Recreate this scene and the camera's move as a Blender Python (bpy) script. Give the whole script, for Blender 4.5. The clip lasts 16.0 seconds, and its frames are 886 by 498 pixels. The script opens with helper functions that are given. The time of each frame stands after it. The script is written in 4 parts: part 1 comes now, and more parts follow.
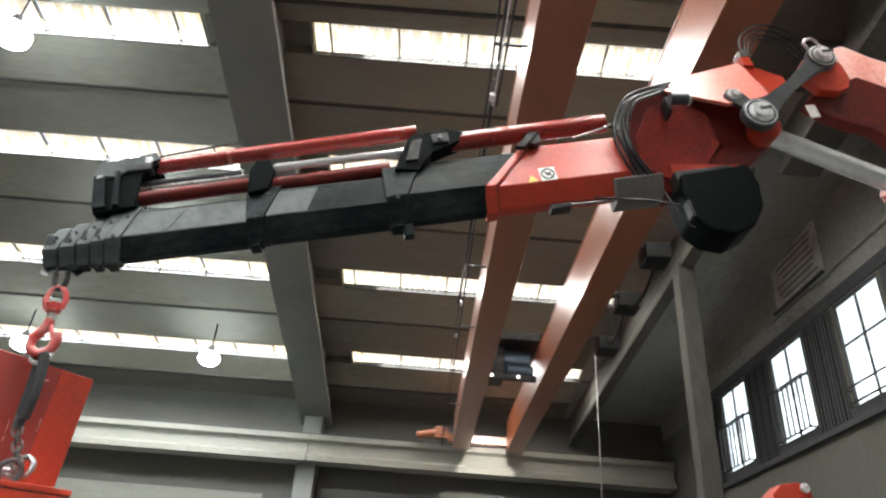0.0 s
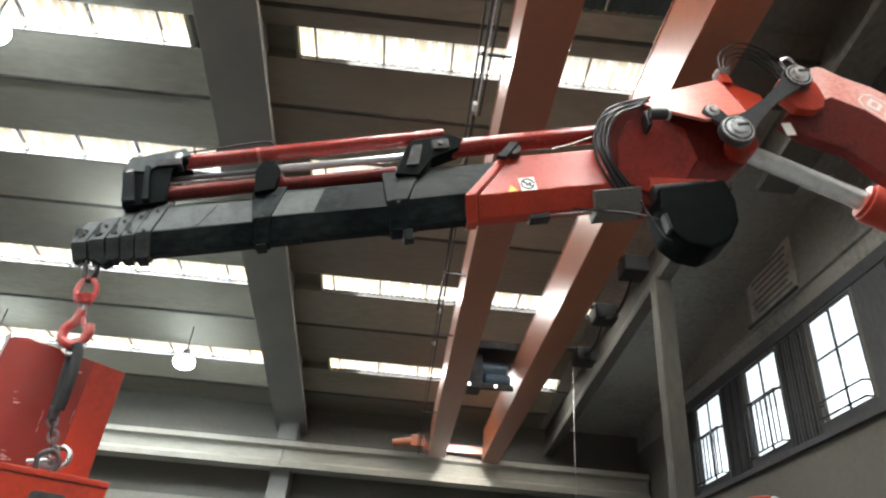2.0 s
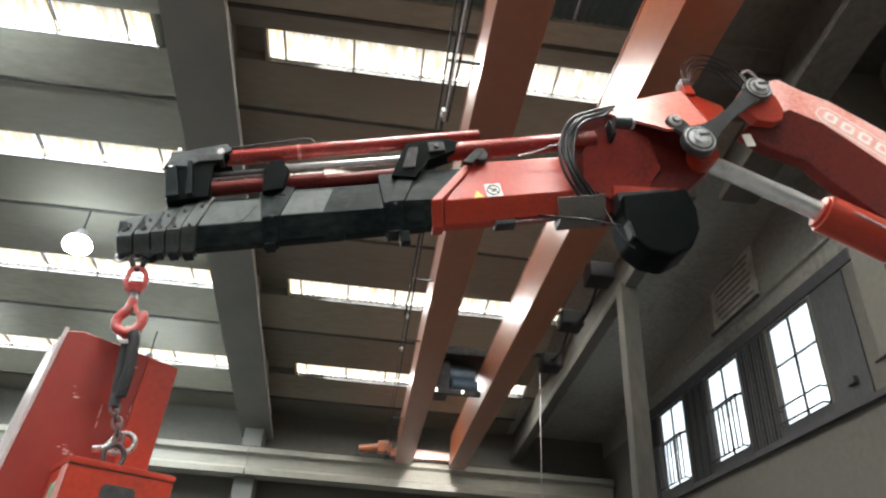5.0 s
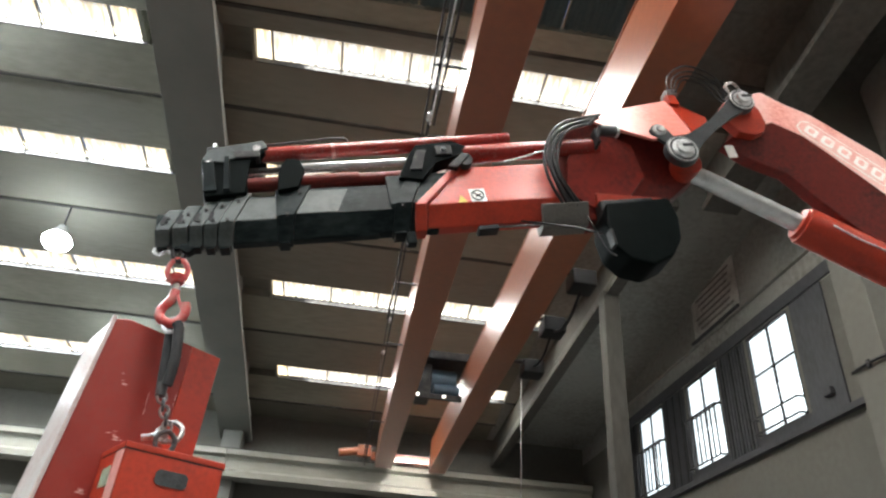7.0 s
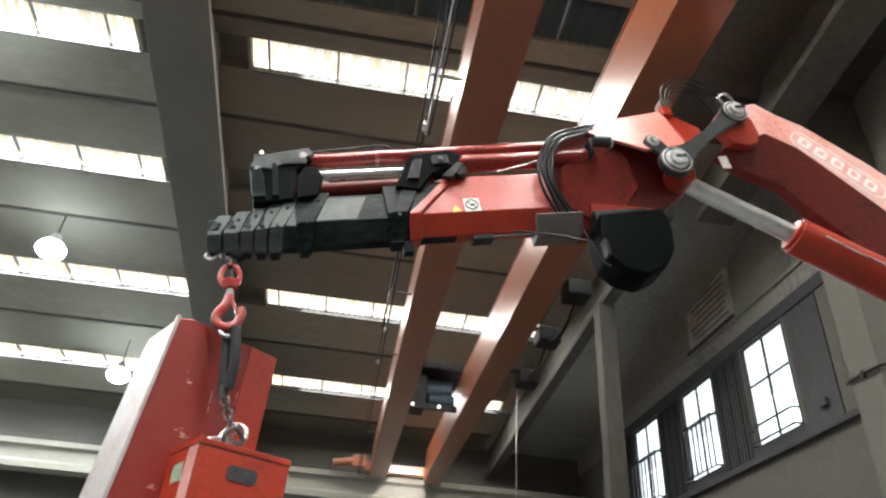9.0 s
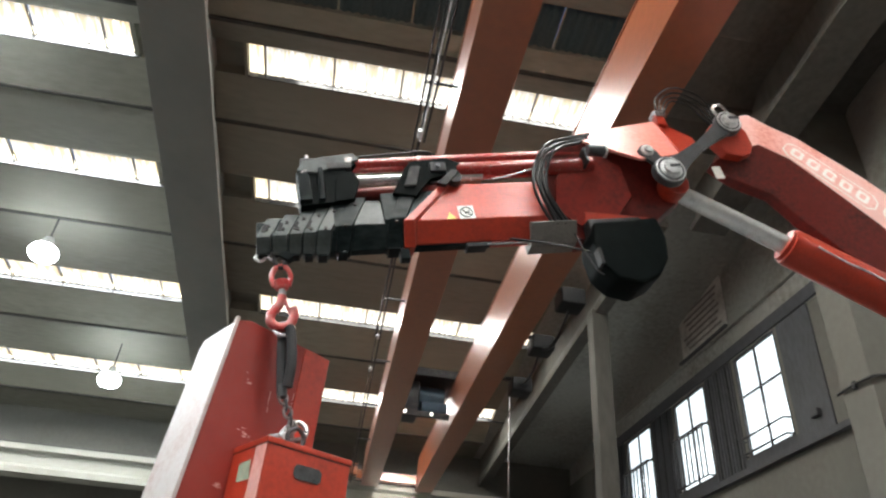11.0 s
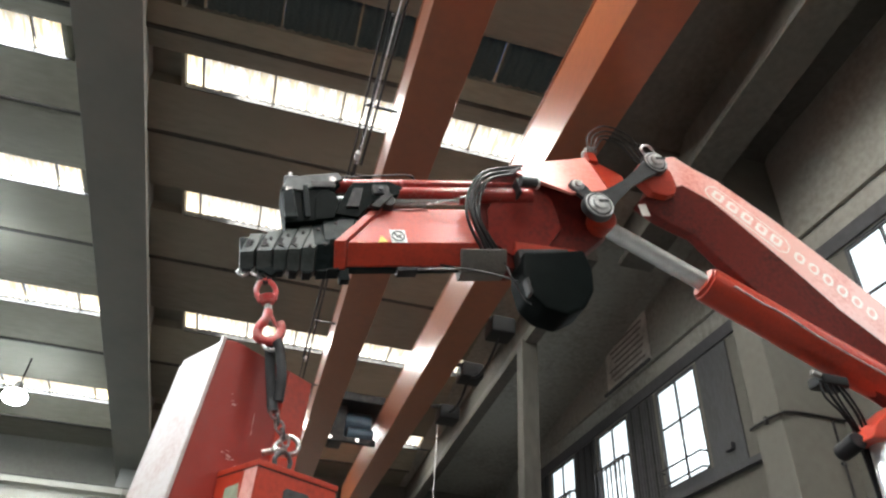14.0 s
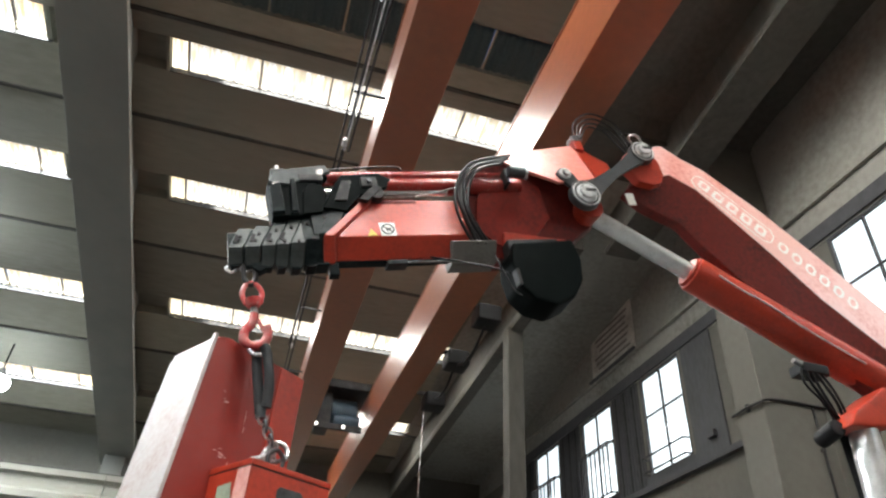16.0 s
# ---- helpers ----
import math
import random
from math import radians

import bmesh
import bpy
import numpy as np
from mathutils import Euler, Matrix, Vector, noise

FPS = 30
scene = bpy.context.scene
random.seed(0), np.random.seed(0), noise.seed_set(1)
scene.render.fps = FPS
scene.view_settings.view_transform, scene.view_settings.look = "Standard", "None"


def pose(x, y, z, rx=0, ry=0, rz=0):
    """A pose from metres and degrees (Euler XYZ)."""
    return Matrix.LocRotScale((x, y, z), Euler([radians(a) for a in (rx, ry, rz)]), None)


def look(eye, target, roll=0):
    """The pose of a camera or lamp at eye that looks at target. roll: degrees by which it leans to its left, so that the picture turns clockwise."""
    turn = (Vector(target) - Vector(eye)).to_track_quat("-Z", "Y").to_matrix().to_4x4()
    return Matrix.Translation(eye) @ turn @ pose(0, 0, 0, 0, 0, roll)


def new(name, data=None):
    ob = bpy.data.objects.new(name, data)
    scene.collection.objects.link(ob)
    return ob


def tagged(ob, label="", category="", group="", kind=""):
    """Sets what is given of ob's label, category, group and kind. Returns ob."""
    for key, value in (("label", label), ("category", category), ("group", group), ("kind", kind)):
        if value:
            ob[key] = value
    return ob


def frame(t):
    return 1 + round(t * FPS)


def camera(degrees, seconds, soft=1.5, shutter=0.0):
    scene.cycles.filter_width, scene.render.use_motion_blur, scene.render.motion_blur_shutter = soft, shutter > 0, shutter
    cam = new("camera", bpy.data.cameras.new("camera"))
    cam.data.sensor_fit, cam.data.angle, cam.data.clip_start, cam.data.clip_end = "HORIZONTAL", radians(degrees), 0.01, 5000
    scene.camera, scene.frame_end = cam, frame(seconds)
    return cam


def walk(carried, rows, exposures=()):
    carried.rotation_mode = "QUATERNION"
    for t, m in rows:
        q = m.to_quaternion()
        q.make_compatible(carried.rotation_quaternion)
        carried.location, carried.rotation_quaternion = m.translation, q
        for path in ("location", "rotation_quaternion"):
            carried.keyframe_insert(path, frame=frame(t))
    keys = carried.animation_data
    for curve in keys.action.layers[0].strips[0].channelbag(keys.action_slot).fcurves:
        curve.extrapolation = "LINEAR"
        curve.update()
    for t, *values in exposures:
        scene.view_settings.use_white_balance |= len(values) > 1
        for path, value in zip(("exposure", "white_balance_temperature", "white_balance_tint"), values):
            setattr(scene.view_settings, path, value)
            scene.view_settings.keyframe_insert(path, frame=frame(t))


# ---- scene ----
from mathutils.bvhtree import BVHTree

# camera: hand-held, nearly in place, turning right and up; seconds, x, yaw, pitch, roll
cam = camera(66.27, 16.0, soft=2.4)
EYE = 1.65
PATH = [
    (0.0, 0.000, -2.14, 30.17, -3.94), (0.5, -0.006, -2.36, 30.97, -4.43), (1.0, -0.003, -2.71, 31.17, -4.58), (1.5, -0.002, -3.36, 31.25, -4.27),
    (2.0, 0.019, -4.18, 30.98, -4.25), (2.5, 0.021, -4.16, 31.53, -3.83), (3.0, 0.025, -5.01, 31.76, -4.09), (3.5, 0.034, -5.38, 31.63, -4.06),
    (4.0, 0.045, -5.75, 31.33, -3.80), (6.5, 0.066, -7.94, 32.19, -3.56), (7.0, 0.070, -8.36, 32.09, -3.76), (7.5, 0.066, -8.75, 32.62, -3.85),
    (8.0, 0.079, -8.95, 32.46, -3.90), (8.5, 0.086, -8.89, 32.53, -3.73), (9.0, 0.086, -8.74, 32.93, -3.75), (11.5, 0.090, -9.73, 33.98, -3.94),
    (12.0, 0.105, -10.30, 34.62, -3.74), (12.5, 0.111, -11.92, 35.13, -3.51), (13.0, 0.127, -13.77, 35.27, -3.36), (13.5, 0.133, -14.76, 36.41, -3.29),
    (14.0, 0.137, -15.34, 36.11, -3.04), (14.5, 0.133, -15.02, 35.90, -2.88), (15.0, 0.131, -15.36, 35.73, -2.97), (15.5, 0.138, -15.64, 35.09, -2.85),
    (16.0, 0.135, -16.46, 35.12, -2.71)]
walk(cam, [(t, pose(x, 0, EYE, 90 + p, r, y)) for t, x, y, p, r in PATH])

# ---- light ----
world = bpy.data.worlds.new("world")
scene.world = world
world.use_nodes = True
wn = world.node_tree.nodes
sky = wn.new("ShaderNodeTexSky")
sky.sky_type, sky.sun_disc = "NISHITA", False
sky.sun_elevation, sky.sun_rotation = radians(50), radians(200)
wn["Background"].inputs[1].default_value = 0.15
world.node_tree.links.new(sky.outputs[0], wn["Background"].inputs[0])
scene.view_settings.exposure = 0.0

sun_data = bpy.data.lights.new("sun", "SUN")
sun_data.energy, sun_data.angle, sun_data.color = 2.0, radians(10), (1, 0.95, 0.87)
new("sun", sun_data).matrix_world = look((6, -15, 30), (0, 0, 0))


def area(name, m, sx, sy, watts, color):
    d = bpy.data.lights.new(name, "AREA")
    d.shape, d.size, d.size_y, d.energy, d.color = "RECTANGLE", sx, sy, watts, color
    ob = new(name, d)
    ob.matrix_world = m
    return ob


ROWS = [(-10.9, -10.15), (-6.6, -5.85), (-2.2, -1.45), (2.0, 2.75), (6.95, 7.82), (8.72, 9.42), (12.03, 12.74), (16.25, 17.05), (20.72, 21.5)]


def roof_z(y):
    return 12.47 - 0.14 * y


# the two rows nearest the crane are set stronger to brighten its faces
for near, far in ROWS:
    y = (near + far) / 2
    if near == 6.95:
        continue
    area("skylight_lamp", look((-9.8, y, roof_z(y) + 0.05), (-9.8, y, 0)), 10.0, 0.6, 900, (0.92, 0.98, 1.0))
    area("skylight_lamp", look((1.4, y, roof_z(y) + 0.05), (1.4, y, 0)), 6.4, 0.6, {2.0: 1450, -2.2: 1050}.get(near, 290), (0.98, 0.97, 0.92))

# ---- materials ----


def material(name, color, rough=0.6, metal=0.0, vary=0.25, scale=3.0, fine=40.0, bump=0.15, dirt=None, dirt_amount=0.5, coat=0.0, spec=0.5, stretch=(1, 1, 1), gloss=0.12):
    m = bpy.data.materials.new(name)
    m.use_nodes = True
    nt = m.node_tree
    n, l = nt.nodes, nt.links
    b = n["Principled BSDF"]
    tc = n.new("ShaderNodeTexCoord")
    mp = n.new("ShaderNodeMapping")
    mp.inputs["Scale"].default_value = stretch
    l.new(tc.outputs["Object"], mp.inputs[0])
    big = n.new("ShaderNodeTexNoise")
    big.inputs["Scale"].default_value, big.inputs["Detail"].default_value, big.inputs["Roughness"].default_value = scale, 6, 0.6
    small = n.new("ShaderNodeTexNoise")
    small.inputs["Scale"].default_value, small.inputs["Detail"].default_value = fine, 4
    l.new(mp.outputs[0], big.inputs["Vector"]), l.new(mp.outputs[0], small.inputs["Vector"])
    ramp = n.new("ShaderNodeValToRGB")
    e = ramp.color_ramp.elements
    e[0].position, e[1].position = 0.3, 0.7
    e[0].color = (*[c * (1 - vary) for c in color], 1)
    e[1].color = (*[min(1, c * (1 + vary)) for c in color], 1)
    l.new(big.outputs[0], ramp.inputs[0])
    out = ramp.outputs[0]
    if dirt:
        r2 = n.new("ShaderNodeValToRGB")
        r2.color_ramp.elements[0].position, r2.color_ramp.elements[1].position = 0.62 - 0.25 * dirt_amount, 0.8
        mul = n.new("ShaderNodeMath")
        mul.operation = "MULTIPLY_ADD"
        l.new(small.outputs[0], mul.inputs[0])
        mul.inputs[1].default_value = 0.5
        l.new(big.outputs[0], mul.inputs[2])
        half = n.new("ShaderNodeMath")
        half.operation = "MULTIPLY"
        half.inputs[1].default_value = 0.8
        l.new(mul.outputs[0], half.inputs[0])
        l.new(half.outputs[0], r2.inputs[0])
        mix = n.new("ShaderNodeMixRGB")
        l.new(r2.outputs[0], mix.inputs[0]), l.new(out, mix.inputs[1])
        mix.inputs[2].default_value = (*dirt, 1)
        out = mix.outputs[0]
    l.new(out, b.inputs["Base Color"])
    rr = n.new("ShaderNodeMapRange")
    rr.inputs[3].default_value, rr.inputs[4].default_value = max(0.03, rough - gloss), min(1, rough + gloss)
    l.new(small.outputs[0], rr.inputs[0]), l.new(rr.outputs[0], b.inputs["Roughness"])
    b.inputs["Metallic"].default_value = metal
    b.inputs["Coat Weight"].default_value, b.inputs["Coat Roughness"].default_value = coat, 0.28
    b.inputs["Specular IOR Level"].default_value = spec
    bp = n.new("ShaderNodeBump")
    bp.inputs["Strength"].default_value, bp.inputs["Distance"].default_value = bump, 0.01
    l.new(small.outputs[0], bp.inputs["Height"]), l.new(bp.outputs[0], b.inputs["Normal"])
    return m


CONCRETE = material("concrete", (0.218, 0.208, 0.166), 0.85, vary=0.15, scale=0.6, fine=9, bump=0.04, dirt=(0.17, 0.16, 0.126), dirt_amount=0.3, stretch=(0.3, 1, 1))
island = CONCRETE.node_tree.nodes.new("ShaderNodeNewGeometry")
tone = CONCRETE.node_tree.nodes.new("ShaderNodeMapRange")
tone.inputs[3].default_value, tone.inputs[4].default_value = 0.72, 1.22
hsv = CONCRETE.node_tree.nodes.new("ShaderNodeHueSaturation")
shader = CONCRETE.node_tree.nodes["Principled BSDF"]
base = shader.inputs["Base Color"].links[0].from_socket
CONCRETE.node_tree.links.new(island.outputs["Random Per Island"], tone.inputs[0])
CONCRETE.node_tree.links.new(tone.outputs[0], hsv.inputs["Value"])
CONCRETE.node_tree.links.new(base, hsv.inputs["Color"])
CONCRETE.node_tree.links.new(hsv.outputs[0], shader.inputs["Base Color"])
BEAM = material("girder_concrete", (0.185, 0.19, 0.174), 0.85, vary=0.12, scale=0.6, fine=9, bump=0.06, dirt=(0.2, 0.19, 0.17), dirt_amount=0.3)
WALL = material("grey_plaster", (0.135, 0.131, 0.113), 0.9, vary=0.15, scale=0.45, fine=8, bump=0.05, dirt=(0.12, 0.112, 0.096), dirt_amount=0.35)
# lighter copy of the wall grey, with missing light put into the colour
LIFTED_WALL = material("lifted_grey_plaster", (0.34, 0.33, 0.295), 0.9, vary=0.15, scale=0.45, fine=8, bump=0.05, dirt=(0.2, 0.19, 0.165), dirt_amount=0.35)
# darker copy of the concrete, with the end bay's shade in its colour
SHADED_CONCRETE = material("shaded_concrete", (0.1, 0.095, 0.081), 0.85, vary=0.25, scale=0.7, fine=9, bump=0.08, dirt=(0.065, 0.06, 0.052), dirt_amount=0.5, stretch=(1, 1, 0.3))
PALE = material("pale_concrete", (0.3, 0.292, 0.252), 0.8, vary=0.12, scale=0.9, fine=12, bump=0.2, dirt=(0.24, 0.225, 0.19), stretch=(0.3, 1, 1))
FLOOR = material("floor_concrete", (0.066, 0.064, 0.06), 0.55, vary=0.2, scale=0.4, fine=8, dirt=(0.07, 0.07, 0.07))
ORANGE = material("orange_girder_paint", (0.335, 0.09, 0.026), 0.3, vary=0.14, scale=0.5, fine=9, bump=0.008, dirt=(0.245, 0.07, 0.024), dirt_amount=0.35, spec=0.6, coat=1.0, gloss=0.04)
ORANGE.node_tree.nodes["Principled BSDF"].inputs["Coat Roughness"].default_value = 0.4
RED = material("red_crane_paint", (0.52, 0.047, 0.02), 0.36, vary=0.14, scale=2.2, fine=30, bump=0.012, dirt=(0.3, 0.03, 0.016), dirt_amount=0.35, coat=0.25, gloss=0.06)
MAROON = material("dark_red_cylinder_paint", (0.33, 0.024, 0.018), 0.26, vary=0.15, scale=3, fine=30, bump=0.01, dirt=(0.2, 0.02, 0.014), dirt_amount=0.35, coat=0.5, gloss=0.06)
PLATE = material("dull_grey_plate", (0.2, 0.19, 0.172), 0.5, vary=0.15, scale=6, fine=40, bump=0.03, dirt=(0.12, 0.11, 0.1))
PIN = material("worn_pin_steel", (0.86, 0.88, 0.88), 0.3, metal=0.15, vary=0.15, scale=12, fine=60, bump=0.04, dirt=(0.12, 0.12, 0.12), dirt_amount=0.3)
# on the main boom the skylight sheen is put into this paler red
PALE_RED = material("pale_red_paint", (0.9, 0.5, 0.45), 0.34, vary=0.13, scale=2.2, fine=26, bump=0.015, dirt=(0.64, 0.15, 0.1), dirt_amount=0.24, spec=0.8, coat=1.0, gloss=0.06)
PALE_RED.node_tree.nodes["Principled BSDF"].inputs["Coat Roughness"].default_value = 0.36
# weaker painted sheen for the flared plate
FLARE = material("sheen_red_paint", (0.78, 0.27, 0.22), 0.36, vary=0.12, scale=2.2, fine=26, bump=0.015, dirt=(0.62, 0.14, 0.1), dirt_amount=0.28, coat=0.4, gloss=0.06)
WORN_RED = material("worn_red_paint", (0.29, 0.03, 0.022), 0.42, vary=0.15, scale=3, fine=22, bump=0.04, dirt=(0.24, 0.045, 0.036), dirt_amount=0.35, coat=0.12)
# darker copies of the crane red, with shade put into the colour
SHADED_RED = material("shaded_red_paint", (0.17, 0.019, 0.014), 0.4, vary=0.3, scale=3, fine=24, bump=0.03, dirt=(0.06, 0.012, 0.01), dirt_amount=0.5, spec=0.25)
HALF_SHADED_RED = material("half_shaded_red_paint", (0.27, 0.024, 0.016), 0.36, vary=0.2, scale=3, fine=24, bump=0.02, dirt=(0.12, 0.015, 0.012), dirt_amount=0.4, spec=0.35)
HOOK_RED = material("hook_red_paint", (0.55, 0.05, 0.05), 0.35, vary=0.2, scale=9, fine=60, dirt=(0.4, 0.25, 0.22), dirt_amount=0.4)
BLACK = material("black_boom_steel", (0.006, 0.0095, 0.0105), 0.42, vary=0.3, scale=3, fine=22, bump=0.012, dirt=(0.025, 0.033, 0.033), dirt_amount=0.05, spec=0.09, stretch=(0.5, 1, 1), gloss=0.08)
# lightened black, also where light on facets and collars is painted in
LIFTED_BLACK = material("lifted_black_paint", (0.029, 0.038, 0.037), 0.5, vary=0.4, scale=5, fine=30, bump=0.06, dirt=(0.064, 0.076, 0.073), dirt_amount=0.5)
DARK = material("dark_iron", (0.016, 0.016, 0.018), 0.5, vary=0.3, scale=8, fine=50, bump=0.08, dirt=(0.05, 0.047, 0.044), dirt_amount=0.25, spec=0.35)
RUBBER = material("black_rubber", (0.008, 0.008, 0.009), 0.42, vary=0.2, scale=10, fine=60, bump=0.05, spec=0.3)
HOSE = material("shiny_black_hose", (0.014, 0.014, 0.015), 0.3, vary=0.2, scale=10, fine=60, bump=0.02, spec=0.45, gloss=0.06)
GREY = material("grey_steel", (0.1, 0.108, 0.115), 0.36, metal=0.3, vary=0.2, scale=8, fine=60, bump=0.06, dirt=(0.05, 0.05, 0.05))
CHROME = material("chrome", (0.93, 0.94, 0.95), 0.13, metal=0.66, vary=0.06, scale=10, fine=120, bump=0.006, dirt=(0.6, 0.61, 0.62), dirt_amount=0.3, gloss=0.1)
STEEL = material("bare_steel", (0.5, 0.5, 0.5), 0.3, metal=0.9, vary=0.2, scale=10, fine=70, dirt=(0.15, 0.13, 0.12))
WHITE = material("white_label", (0.75, 0.72, 0.68), 0.5, vary=0.08, scale=20, fine=80)
PRINT = material("white_print", (0.95, 0.92, 0.88), 0.5, vary=0.08, scale=9, fine=60, dirt=(0.85, 0.6, 0.56), dirt_amount=0.2)
SCUFF = material("pale_paint_scuff", (0.75, 0.52, 0.48), 0.6, vary=0.25, scale=14, fine=90, dirt=(0.5, 0.16, 0.13), dirt_amount=0.35)
YELLOW = material("yellow_label", (0.7, 0.5, 0.08), 0.5, vary=0.1, scale=20, fine=80)
BLACK_PRINT = material("black_print", (0.03, 0.03, 0.03), 0.5)
CORRUGATED = material("dull_corrugated_sheet", (0.12, 0.126, 0.112), 0.6, vary=0.2, scale=1.5, fine=20, dirt=(0.08, 0.09, 0.08))
WINDOW_IRON = material("dark_window_iron", (0.05, 0.05, 0.055), 0.6, vary=0.2, scale=6, fine=40)
SEAM = material("dirty_sheet_seam", (0.34, 0.29, 0.2), 0.8, vary=0.3, scale=6, fine=30, dirt=(0.16, 0.13, 0.09), dirt_amount=0.5)
JOINT_LINE = material("dark_joint_line", (0.03, 0.028, 0.025), 0.8, vary=0.3, scale=2, fine=20, dirt=(0.06, 0.055, 0.045), dirt_amount=0.5)
SHUTTER = material("dark_grey_sheet_metal", (0.06, 0.063, 0.07), 0.6, vary=0.18, scale=1.2, fine=14, bump=0.04, dirt=(0.04, 0.04, 0.04), stretch=(1, 1, 0.4))
SIGN = material("pale_board", (0.7, 0.67, 0.62), 0.7, vary=0.12, scale=2, fine=25, dirt=(0.26, 0.24, 0.22))
SIGN_INK = material("faded_ink", (0.22, 0.19, 0.18), 0.8, vary=0.2, scale=5, fine=30)
LAMP_METAL = material("aluminium_lamp_housing", (0.5, 0.5, 0.5), 0.35, metal=0.8)
NYLON = material("black_sling_webbing", (0.02, 0.021, 0.023), 0.75, vary=0.3, scale=14, fine=120, bump=0.4)
CANVAS = material("black_plastic_cover", (0.004, 0.006, 0.006), 0.55, spec=0.04, vary=0.3, scale=5, fine=14, bump=0.03, gloss=0.06)
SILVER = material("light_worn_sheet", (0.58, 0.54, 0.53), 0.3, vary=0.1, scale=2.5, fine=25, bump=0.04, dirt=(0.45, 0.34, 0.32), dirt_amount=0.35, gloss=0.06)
STICKER = material("green_grey_sticker", (0.33, 0.4, 0.3), 0.5, vary=0.25, scale=14, fine=60)
BLUE = material("blue_hoist_paint", (0.05, 0.09, 0.13), 0.5, vary=0.2, scale=5, fine=30)


def glowing(name, color, strength):
    m = bpy.data.materials.new(name)
    m.use_nodes = True
    b = m.node_tree.nodes["Principled BSDF"]
    b.inputs["Base Color"].default_value = (*color, 1)
    b.inputs["Emission Color"].default_value, b.inputs["Emission Strength"].default_value = (*color, 1), strength
    return m


LAMP_GLASS = glowing("lamp_glass", (0.82, 0.94, 1.0), 80)
SMALL_GLOW = glowing("small_lamp_glass", (1.0, 0.95, 0.85), 5)


def sheet_material():
    """Translucent roof sheet with dirt streaks; it passes sky light and also glows by itself."""
    m = bpy.data.materials.new("translucent_roof_sheet")
    m.use_nodes = True
    nt = m.node_tree
    n, l = nt.nodes, nt.links
    tc = n.new("ShaderNodeTexCoord")
    mp = n.new("ShaderNodeMapping")
    mp.inputs["Scale"].default_value = (11, 1.2, 1)
    info = n.new("ShaderNodeObjectInfo")
    add = n.new("ShaderNodeVectorMath")
    add.operation = "MULTIPLY_ADD"
    l.new(tc.outputs["Object"], add.inputs[0])
    add.inputs[1].default_value = (1, 1, 1)
    l.new(info.outputs["Random"], add.inputs[2])
    l.new(add.outputs[0], mp.inputs[0])
    no = n.new("ShaderNodeTexNoise")
    no.inputs["Scale"].default_value, no.inputs["Detail"].default_value = 1.6, 5
    l.new(mp.outputs[0], no.inputs["Vector"])
    ramp = n.new("ShaderNodeValToRGB")
    e = ramp.color_ramp.elements
    e[0].position, e[1].position = 0.36, 0.58
    e[0].color, e[1].color = (0.72, 0.63, 0.46, 1), (1.0, 0.975, 0.9, 1)
    sep = n.new("ShaderNodeSeparateXYZ")
    l.new(tc.outputs["Object"], sep.inputs[0])
    edge = n.new("ShaderNodeMath")
    edge.operation = "MULTIPLY_ADD"
    edge.inputs[1].default_value = 0.3
    l.new(sep.outputs[1], edge.inputs[0]), l.new(no.outputs[0], edge.inputs[2])
    l.new(edge.outputs[0], ramp.inputs[0])
    # added glow, stands in for sky light coming through the sheet
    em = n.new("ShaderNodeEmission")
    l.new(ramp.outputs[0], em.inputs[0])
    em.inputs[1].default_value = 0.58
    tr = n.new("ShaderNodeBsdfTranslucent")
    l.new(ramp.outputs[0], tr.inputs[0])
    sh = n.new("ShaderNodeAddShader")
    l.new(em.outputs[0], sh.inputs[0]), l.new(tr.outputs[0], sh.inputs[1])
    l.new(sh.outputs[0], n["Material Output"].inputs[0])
    return m


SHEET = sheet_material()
BACKDROP = glowing("bright_sky_backdrop", (0.9, 0.96, 1.0), 1.25)


def glass_material():
    m = bpy.data.materials.new("dusty_window_glass")
    m.use_nodes = True
    n, l = m.node_tree.nodes, m.node_tree.links
    b = n["Principled BSDF"]
    b.inputs["Transmission Weight"].default_value, b.inputs["Roughness"].default_value = 1.0, 0.08
    b.inputs["Base Color"].default_value = (0.93, 0.96, 0.97, 1)
    b.inputs["IOR"].default_value = 1.02
    return m


GLASS = glass_material()

# ---- mesh helpers ----


def mesh_of(name, bm, mat):
    bmesh.ops.recalc_face_normals(bm, faces=bm.faces)
    me = bpy.data.meshes.new(name)
    bm.to_mesh(me)
    bm.free()
    for m in (mat if isinstance(mat, (list, tuple)) else [mat]):
        me.materials.append(m)
    return me


def smooth(me, angle=35):
    me.polygons.foreach_set("use_smooth", [True] * len(me.polygons))
    me.set_sharp_from_angle(angle=radians(angle))
    return me


def part(name, bm, mat, parent=None, label="", soft=True):
    me = mesh_of(name, bm, mat)
    if soft:
        smooth(me)
    ob = new(name, me)
    if soft:
        ob.modifiers.new("weighted_normals", "WEIGHTED_NORMAL").keep_sharp = True
    ob.parent = parent
    if label:
        ob["label"] = label
    return ob


def structure(name, bm, mat, label, category):
    return tagged(part(name, bm, mat), label, category, kind="structure")


